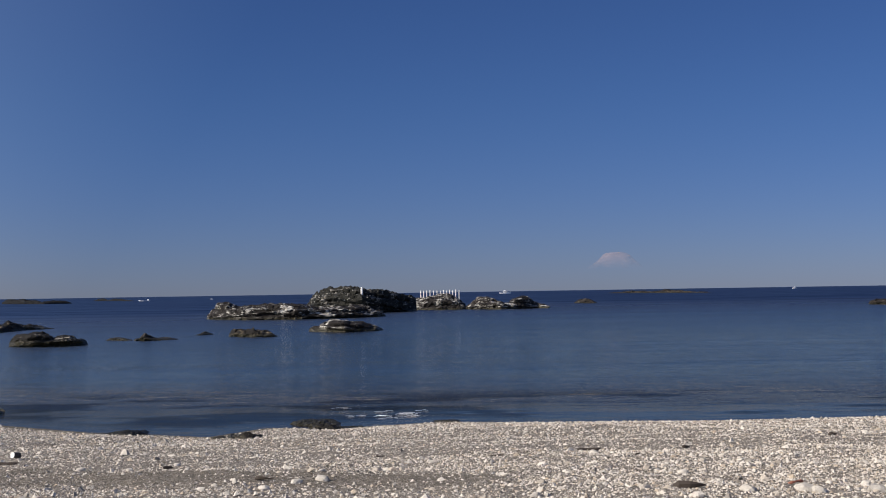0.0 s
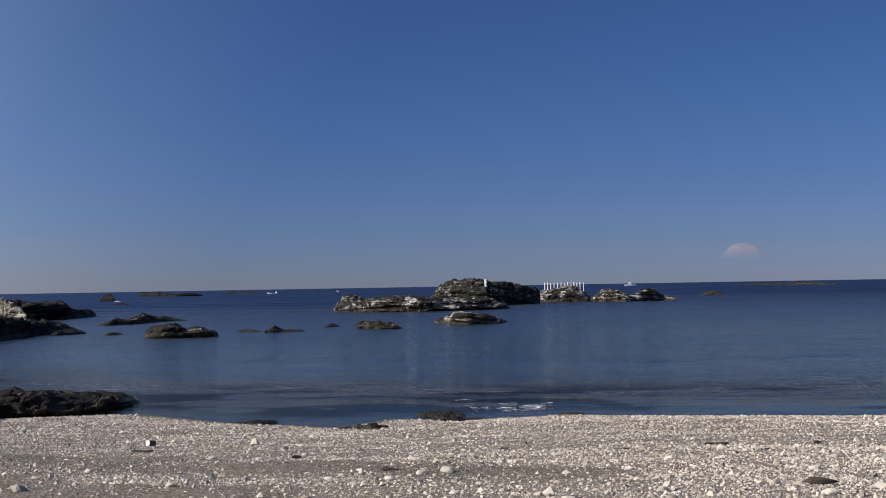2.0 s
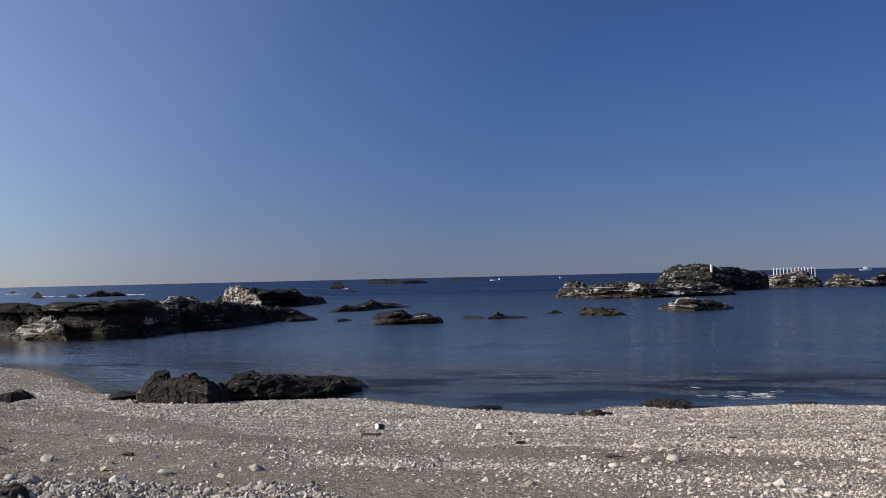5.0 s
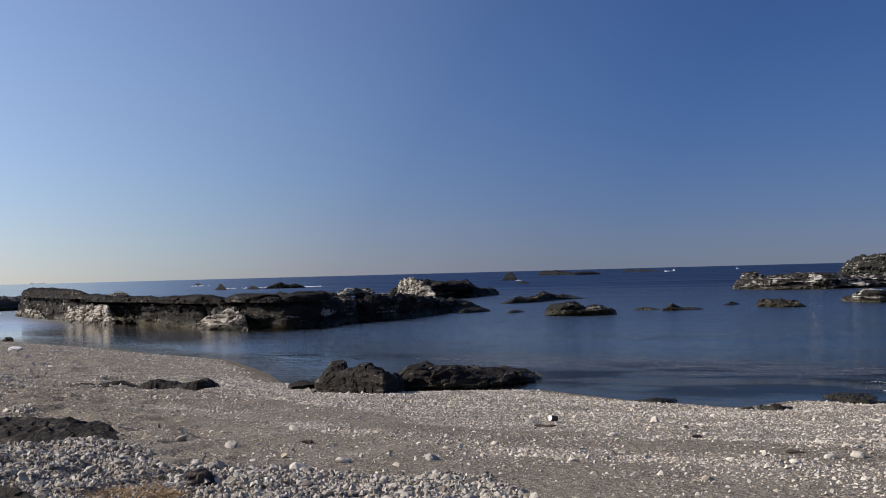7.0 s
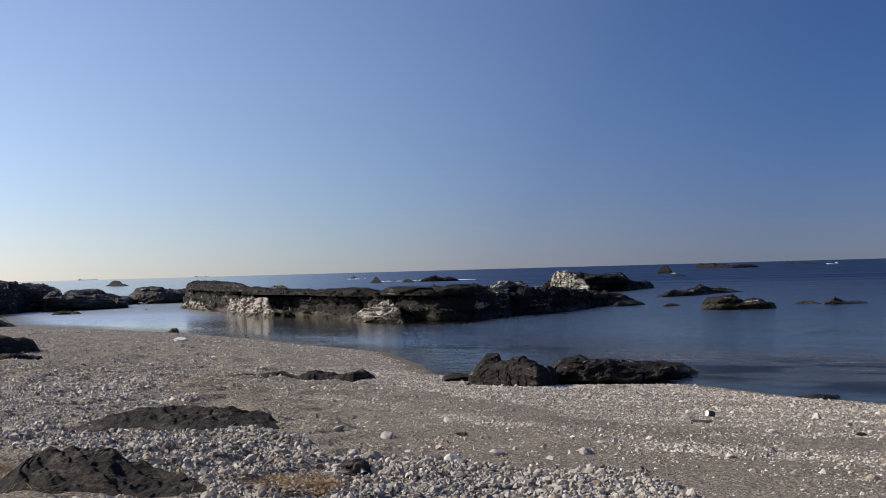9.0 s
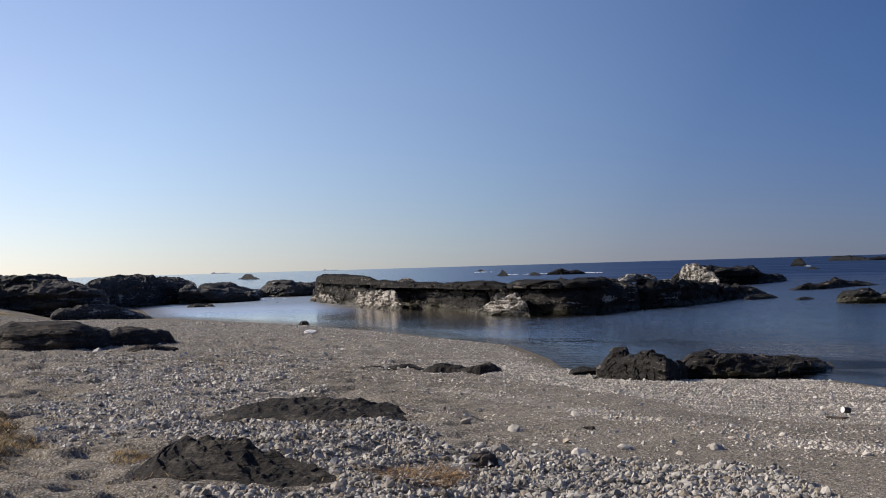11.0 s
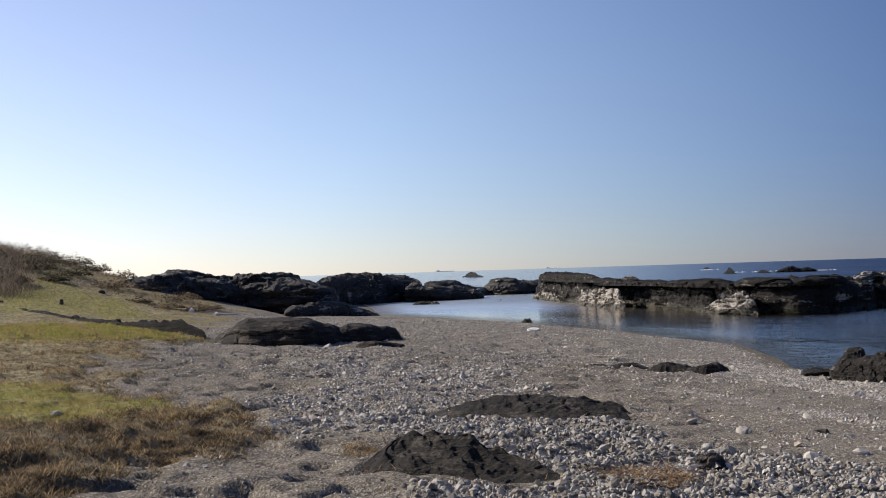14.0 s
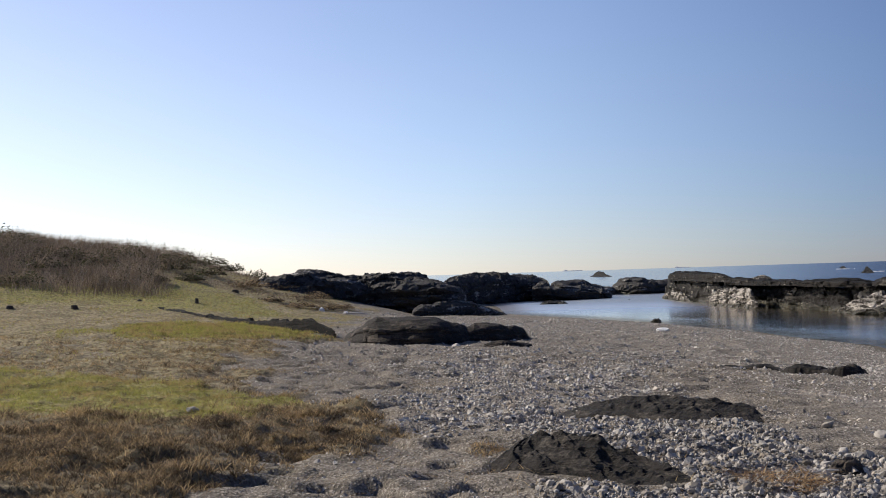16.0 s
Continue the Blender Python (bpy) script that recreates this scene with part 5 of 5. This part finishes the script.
for az, d, w, h, n in ((59.4, 50.5, 1.6, 0.28, 160), (58.2, 51.5, 1.8, 0.32, 180), (60.6, 52, 1.2, 0.25, 120), (58.9, 56, 2.2, 0.4, 200), (61.8, 57, 2.4, 0.45, 220), (60.2, 60, 2.0, 0.4, 180), (57.4, 53, 1.2, 0.2, 100)):
    shrub(az, d, w, h, n, "low brown withered bush on the sandy slope", MAT_DEAD)
shrub(59.2, 71, 2.4, 0.75, 260, "bare twiggy bush standing on the crag")

# broken stems washed up over the sand and shingle
x, y = sector(rng, 5200, 38, 60, 9, 30)
keep = (grass_amount(x, y) < 0.4) & (shore_distance(x, y) > 4) & (rng.uniform(0, 1, len(x)) < 0.15 + 0.85 * clumped(x, y, 0.5, 91, 0.0, 0.5))
x, y = x[keep], y[keep]
blades("plant_litter", "broken pale plant stems strewn over sand", x, y, rng.uniform(0.06, 0.24, len(x)), 0.008 + 0 * x, 7.0, MAT_STRAW, rng, "plant litter", 0.03)

# a drift of straw among the cobbles
n = 260
a, r = rng.uniform(0, 6.3, n), np.sqrt(rng.uniform(0, 1, n))
cx, cy = polar(37.8, 10.2)
blades("straw", "flattened yellow straw drifted among cobbles", cx + np.cos(a) * r * 0.40, cy + np.sin(a) * r * 0.32, rng.uniform(0.15, 0.40, n), 0.012 + 0 * a, 9.0, MAT_TWIG, rng, "straw", 0.05)
cx, cy = polar(50.95, 12.2)
blades("straw", "small tuft of dry orange grass in sand", cx + np.cos(a) * r * 0.16, cy + np.sin(a) * r * 0.2, rng.uniform(0.04, 0.12, n), 0.006 + 0 * a, 1.2, MAT_STRAW, rng, "straw")


# ---------------------------------------------------------------- small things on the beach
def plain(name, colour, rough=0.6, metal=0.0, wear=0.3, scale=30):
    m = Mat(name)
    n = m.noise(m.position(), scale, 4, 0.6)
    m.link(m.mix(m.ramp(n, 0.3, 0.7, wear, 0), colour, tuple(c * 0.35 for c in colour)), m.b.inputs["Base Color"])
    m.b.inputs["Roughness"].default_value = rough
    m.b.inputs["Metallic"].default_value = metal
    return m.m


MAT_WHITE = plain("white_paint", (0.8, 0.79, 0.76), 0.5)
MAT_POST = plain("white_post_paint", (0.8, 0.79, 0.76), 0.6, wear=0.15, scale=2)
MAT_RUST = plain("rusty_can", (0.07, 0.06, 0.055), 0.55, 0.3)
MAT_DRIFT = plain("dark_driftwood", (0.055, 0.042, 0.032), 0.85)
MAT_BLEACH = plain("bleached_wood", (0.62, 0.58, 0.52), 0.8)
MAT_RED = plain("red_tile", (0.35, 0.14, 0.09), 0.8)
MAT_GLASS_DARK = plain("dark_window", (0.03, 0.035, 0.04), 0.15)
MAT_HULL = plain("white_hull", (0.8, 0.8, 0.8), 0.35, wear=0.1, scale=0.5)
MAT_SHIP = plain("hazy_ship", (0.88, 0.88, 0.9), 0.8, wear=0.05, scale=0.05)


def lathe(rings, segs=20):
    bm = bmesh.new()
    rows = [[bm.verts.new((r * math.cos(2 * math.pi * k / segs), r * math.sin(2 * math.pi * k / segs), z)) for k in range(segs)] for r, z in rings]
    for a, b in zip(rows, rows[1:]):
        for k in range(segs):
            bm.faces.new((a[k], a[(k + 1) % segs], b[(k + 1) % segs], b[k]))
    bm.faces.new(rows[0][::-1])
    bm.faces.new(rows[-1])
    return bm


def can(az, d):
    root = tagged(new("tin_can"), "dark tin can with a white end lying on pebbles", "can")
    x, y = polar(az, d)
    part("body", lathe([(0.052, 0), (0.055, 0.004), (0.055, 0.05), (0.052, 0.055), (0.055, 0.06), (0.055, 0.11), (0.052, 0.115), (0.055, 0.12), (0.055, 0.16)]), MAT_RUST, root)
    part("lid", lathe([(0.050, 0.158), (0.056, 0.159), (0.056, 0.166), (0.049, 0.166), (0.048, 0.162)]), MAT_WHITE, root, "white end of the can")
    root.matrix_world = pose(x, y, gz(x, y) + 0.06, 0, -80, az + 40) @ pose(0, 0, -0.065) @ Matrix.Scale(0.68, 4)
    return root


can(18.95, 16.4)
cobble(*polar(19.95, 16.4), 0.11, 3, MAT_WHITE_STONE, "pale rounded stone beside a tin can", "stone")


def stick(az, d, length, thick, turn, material, label, name="driftwood_stick", lift=0.02):
    x, y = polar(az, d)
    bm = bmesh.new()
    segs, rows = 7, []
    for k in range(7):
        t = k / 6
        r = thick * (0.5 + 0.35 * math.sin(3 * t + az)) * (0.35 if k in (0, 6) else 1)
        off = Vector((0, 0.06 * length * math.sin(5 * t + az), 0.04 * length * math.sin(4 * t + d)))
        rows.append([bm.verts.new(off + Vector(((t - 0.5) * length, r * math.cos(2 * math.pi * j / segs), r * math.sin(2 * math.pi * j / segs)))) for j in range(segs)])
    for a, b in zip(rows, rows[1:]):
        for j in range(segs):
            bm.faces.new((a[j], a[(j + 1) % segs], b[(j + 1) % segs], b[j]))
    bm.faces.new(rows[0][::-1])
    bm.faces.new(rows[-1])
    me = bpy.data.meshes.new(name)
    bm.to_mesh(me)
    bm.free()
    me.materials.append(material)
    ob = new(name, me)
    ob.matrix_world = pose(x, y, gz(x, y) + lift, 0, 0, turn)
    return tagged(ob, label, "driftwood")


for az, d, ln, th, turn in ((-6.5, 15.2, 0.30, 0.03, 12), (-2.2, 14.6, 0.24, 0.02, 15), (8.2, 12.6, 0.22, 0.035, -5), (-11.0, 11.4, 0.3, 0.07, -3),
                            (-17.2, 17.2, 0.12, 0.05, 0), (19.3, 15.6, 0.28, 0.03, 5), (-10.9, 15.6, 0.12, 0.03, 20), (3.0, 14.8, 0.1, 0.03, 0),
                            (-8.6, 14.6, 0.16, 0.02, 30), (30.2, 13.9, 0.14, 0.04, 20), (12.5, 14.2, 0.12, 0.03, 40)):
    stick(az, d, ln, th, turn, MAT_DRIFT, "dark weathered stick lying on pebbles")
for az, d, ln, th, turn in ((41.3, 40, 0.7, 0.03, 70), (36.4, 10.6, 0.4, 0.014, 60), (58.0, 51.5, 1.7, 0.04, 55), (56.8, 50, 1.3, 0.04, 60)):
    stick(az, d, ln, th, turn, MAT_BLEACH, "pale bleached stick lying on sand", lift=0.04)
stick(-15.6, 11.7, 0.16, 0.05, 20, MAT_RED, "broken piece of red tile among pebbles", "tile_shard")


def litter(az, d, w, h, label):
    x, y = polar(az, d)
    bm = bmesh.new()
    bmesh.ops.create_icosphere(bm, subdivisions=2, radius=0.5)
    for v in bm.verts:
        v.co *= 1 + 0.5 * noise.noise(v.co * 3 + Vector((az, d, 0)))
        v.co = Vector((v.co.x * w, v.co.y * w * 0.6, max(v.co.z, -0.25) * h))
    me = bpy.data.meshes.new("litter")
    bm.to_mesh(me)
    bm.free()
    me.materials.append(MAT_WHITE)
    ob = new("litter", me)
    ob.location = (x, y, gz(x, y) + 0.22 * h)
    return tagged(ob, label, "litter")


litter(42.8, 42.2, 0.5, 0.16, "crumpled white plastic sheet on sand")
litter(58.3, 50.4, 0.3, 0.24, "white plastic drum washed up by the rocks")
litter(57.2, 51, 0.24, 0.12, "white plastic scrap washed up by the rocks")
for az, d, w, h in ((63.9, 46.7, 0.28, 0.36), (69.2, 45.2, 0.45, 0.26), (71.9, 44.9, 0.42, 0.2), (62.2, 53.3, 0.5, 0.18), (66.4, 47, 0.3, 0.12)):
    w, h = w * 0.6, h * 0.55
    x, y = polar(az, d)
    bm = lathe([(w * 0.55, -0.1), (w * 0.5, 0.02), (w * 0.42, h * 0.5), (w * 0.36, h * 0.9), (w * 0.2, h)], 11)
    for v in bm.verts:
        v.co.xy *= 1 + 0.3 * noise.noise(v.co * 5 + Vector((az, 0, 0)))
    me = bpy.data.meshes.new("stump")
    bm.to_mesh(me)
    bm.free()
    me.materials.append(MAT_DRIFT)
    ob = new("stump", me)
    ob.location = (x, y, gz(x, y))
    tagged(ob, "short dark weathered stump standing in the lawn", "stump", "stumps in the lawn")


# ---------------------------------------------------------------- posts, boats, ships, the far mountain
def post(az, d, z0, z1, r, label):
    x, y = polar(az, d)
    me = bpy.data.meshes.new("post")
    bm = lathe([(r * 1.05, 0), (r, 0.05), (r * 0.95, z1 - z0 - 0.04), (r * 0.7, z1 - z0)], 10)
    bm.to_mesh(me)
    bm.free()
    me.materials.append(MAT_POST)
    ob = new("post", me)
    ob.location = (x, y, z0)
    return tagged(ob, label, "post", "white posts on the island")


for k in range(13):
    az = 1.02 - k * 0.148 + 0.02 * math.sin(k * 7)
    post(az, 173 + (1.5 if k in (3, 6, 8) else 0), 0.9, 2.6 + 0.05 * math.sin(k * 3), 0.065, "slender white painted post on the island ledge")
post(3.72, 149, 1.7, 3.12, 0.15, "single thick white pillar on the island hill")


def boat(az, d, length, height, turn, label, cabin=True):
    root = tagged(new("motor_boat"), label, "boat")
    L, B, H = length / 2, length * 0.15, height * 0.36
    bm = bmesh.new()
    rows = []
    for t, w, sheer in ((-1, 0.8, 0.9), (-0.5, 1, 0.9), (0.1, 1, 1.0), (0.6, 0.7, 1.15), (0.9, 0.3, 1.3), (1.0, 0.04, 1.4)):
        rows.append([bm.verts.new(q) for q in ((t * L, -B * w, H * sheer), (t * L * 0.94, -B * w * 0.7, -0.2), (t * L * 0.94, B * w * 0.7, -0.2), (t * L, B * w, H * sheer))])
    for a, b in zip(rows, rows[1:]):
        for j in range(4):
            bm.faces.new((a[j], a[(j + 1) % 4], b[(j + 1) % 4], b[j]))
    bm.faces.new(rows[0][::-1])
    bm.faces.new(rows[-1])
    part("hull", bm, MAT_HULL, root)

    def box(name, x0, x1, w, z0, z1, mat, rake=0.0):
        b = bmesh.new()
        v = [b.verts.new(q) for q in ((x0, -w, z0), (x1, -w, z0), (x1, w, z0), (x0, w, z0), (x0, -w * 0.9, z1), (x1 - rake, -w * 0.9, z1), (x1 - rake, w * 0.9, z1), (x0, w * 0.9, z1))]
        for f in ((0, 3, 2, 1), (4, 5, 6, 7), (0, 1, 5, 4), (1, 2, 6, 5), (2, 3, 7, 6), (3, 0, 4, 7)):
            b.faces.new([v[i] for i in f])
        return part(name, b, mat, root)
    if cabin:
        box("cabin", -0.35 * L, 0.35 * L, B * 0.7, H, height * 0.68, MAT_HULL, 0.12 * L)
        box("window", -0.3 * L, 0.31 * L, B * 0.72, height * 0.5, height * 0.6, MAT_GLASS_DARK, 0.04 * L)
        box("bridge", -0.3 * L, 0.1 * L, B * 0.5, height * 0.68, height * 0.82, MAT_HULL, 0.05 * L)
        box("mast", -0.12 * L, -0.07 * L, B * 0.06, height * 0.8, height, MAT_HULL)
    else:
        box("wheelhouse", -0.8 * L, -0.45 * L, B * 0.55, H, height, MAT_HULL, 0.05 * L)
    root.matrix_world = pose(*polar(az, d), 0.0, 0, 0, turn)
    return root


boat(-2.85, 1000, 9.4, 3.2, 4, "white cabin cruiser far out at sea")
boat(13.47, 640, 5.8, 1.0, 184, "low white open boat out at sea", False)
boat(-15.75, 1300, 5.0, 2.4, 10, "small white boat near the horizon")
boat(10.5, 760, 1.6, 0.9, 0, "tiny white boat near the horizon", False)


def ship(az, d, length, height, label):
    root = tagged(new("cargo_ship"), label, "ship")
    for name, x0, x1, w, z0, z1 in (("hull", -0.5, 0.5, 0.07, -0.3, 0.35), ("bridge", -0.46, -0.32, 0.06, 0.35, 1.0), ("crane", 0.02, 0.05, 0.02, 0.35, 0.8), ("crane", 0.25, 0.28, 0.02, 0.35, 0.75)):
        b = bmesh.new()
        bmesh.ops.create_cube(b, size=1)
        for v in b.verts:
            v.co = Vector(((x0 + x1) / 2 + v.co.x * (x1 - x0) * (1.1 if name == "hull" and v.co.z > 0 else 1), v.co.y * w * 2, 0)) * length + Vector((0, 0, (z0 + (v.co.z + 0.5) * (z1 - z0)) * height))
        part(name, b, MAT_SHIP, root)
    root.matrix_world = pose(*polar(az, d), 0, 0, 0, az)
    return root


ship(46.75, 4400, 62, 5, "pale hazy cargo ship on the horizon")
ship(41.8, 4500, 50, 4, "faint low ship on the horizon")


def mountain():
    m = Mat("hazy_snow_mountain")
    pos = m.position()
    n = m.noise(m.scaled(pos, (0.05, 0.05, 0.02)), 1.0, 5, 0.6)
    sep = m.n.new("ShaderNodeSeparateXYZ")
    m.link(pos, sep.inputs[0])
    h = m.math("ADD", sep.outputs[2], m.math("MULTIPLY", m.math("SUBTRACT", n, 0.5), 34))
    m.b.inputs["Base Color"].default_value = (0.85, 0.55, 0.42, 1)
    m.b.inputs["Roughness"].default_value = 1.0
    clear = m.n.new("ShaderNodeBsdfTransparent")
    mx = m.n.new("ShaderNodeMixShader")
    m.link(m.ramp(h, 78, 150, 0, 0.17), mx.inputs[0])
    m.link(clear.outputs[0], mx.inputs[1])
    m.link(m.b.outputs[0], mx.inputs[2])
    m.link(mx.outputs[0], m.out.inputs[0])
    bm = lathe([(330, 0), (190, 32), (135, 58), (100, 80), (76, 101), (60, 117), (47, 128), (36, 134), (22, 136), (8, 135)], 40)
    for v in bm.verts:
        v.co.xy *= 1 + 0.1 * noise.noise(v.co * 0.03)
    me = bpy.data.meshes.new("backdrop_mountain")
    bm.to_mesh(me)
    bm.free()
    me.materials.append(m.m)
    ob = new("backdrop_mountain", me)
    ob.location = (*polar(-7.92, 4600), 0)
    return tagged(ob, "snow-capped cone mountain fading into haze", "mountain", kind="structure")


mountain()


# ---------------------------------------------------------------- foam
MAT_FOAM = plain("sea_foam", (0.85, 0.87, 0.88), 0.6, wear=0.1)


def foam(a0, d0, a1, d1, width, n, size, label):
    """Flakes of foam along a line on the water."""
    t, w = rng.uniform(0, 1, n), rng.normal(0, width / 3, n)
    az, d = np.radians(a0 + (a1 - a0) * t), d0 + (d1 - d0) * t + w + width * np.sin(t * 9 + a0)
    x, y = -np.sin(az) * d, np.cos(az) * d
    keep = fbm(flat3(x, y) * (0.12 / size), 2, 5) > -0.1
    x, y = x[keep], y[keep]
    k = len(x)
    ang = np.arange(6) * np.pi / 3
    r = size * rng.uniform(0.25, 1, (k, 1)) * rng.uniform(0.6, 1.3, (k, 6))
    rim = np.stack([x[:, None] + np.cos(ang) * r * 1.5, y[:, None] + np.sin(ang) * r, np.full((k, 6), 0.012)], -1)
    mid = np.stack([x, y, 0.02 + size * rng.uniform(0.0, 0.2, k)], -1)[:, None]
    P = np.concatenate([rim, mid], 1).reshape(-1, 3)
    f = np.array([[i, (i + 1) % 6, 6] for i in range(6)])
    F = (f[None] + (np.arange(k) * 7)[:, None, None]).reshape(-1, 3)
    return tagged(new("foam", mesh_np("foam", P, F, MAT_FOAM)), label, "foam", kind="stuff")


def foam_threads(a0, d0, a1, d1, spread, n, long, label):
    """Thin wavy threads of foam left by a small wave."""
    V, F = [], []
    for k in range(n):
        t = rng.uniform()
        cx, cy = polar(a0 + (a1 - a0) * t, d0 + (d1 - d0) * t + rng.normal(0, spread))
        turn, ln, w = rng.normal(0, 0.25) + 0.1, long * rng.uniform(0.3, 1.2), rng.uniform(0.004, 0.013)
        for j in range(9):
            q = j / 8 - 0.5
            off = 0.10 * math.sin(7 * q + k) + 0.05 * math.sin(17 * q + 2 * k)
            hw = w * (1 - (2 * q) ** 2) * (0.6 + 0.4 * math.sin(11 * q + 3 * k)) + 0.003
            px, py = cx + q * ln * math.cos(turn) - off * math.sin(turn), cy + q * ln * math.sin(turn) + off * math.cos(turn)
            V += [(px, py - hw, 0.012), (px, py, 0.012 + 0.5 * hw), (px, py + hw, 0.012)]
            if j:
                b = len(V) - 6
                F += [(b, b + 3, b + 4, b + 1), (b + 1, b + 4, b + 5, b + 2)]
    return tagged(new("foam", mesh_np("foam", np.array(V), np.array(F), MAT_FOAM)), label, "foam", kind="stuff")


foam_threads(5.2, 24.8, 1.0, 24.3, 0.5, 14, 0.4, "thin white foam of a small wave by the waterline")
foam(20.9, 318, 20.3, 312, 4, 60, 0.7, "white surf at the foot of a far rock")
foam(34.0, 300, 29.4, 290, 6, 90, 0.6, "white surf line among far rocks")
foam(35.2, 430, 34.4, 430, 6, 40, 0.9, "white surf round a tiny far rock")
foam(26.2, 260, 23.6, 270, 5, 50, 0.7, "white surf behind the long reef")
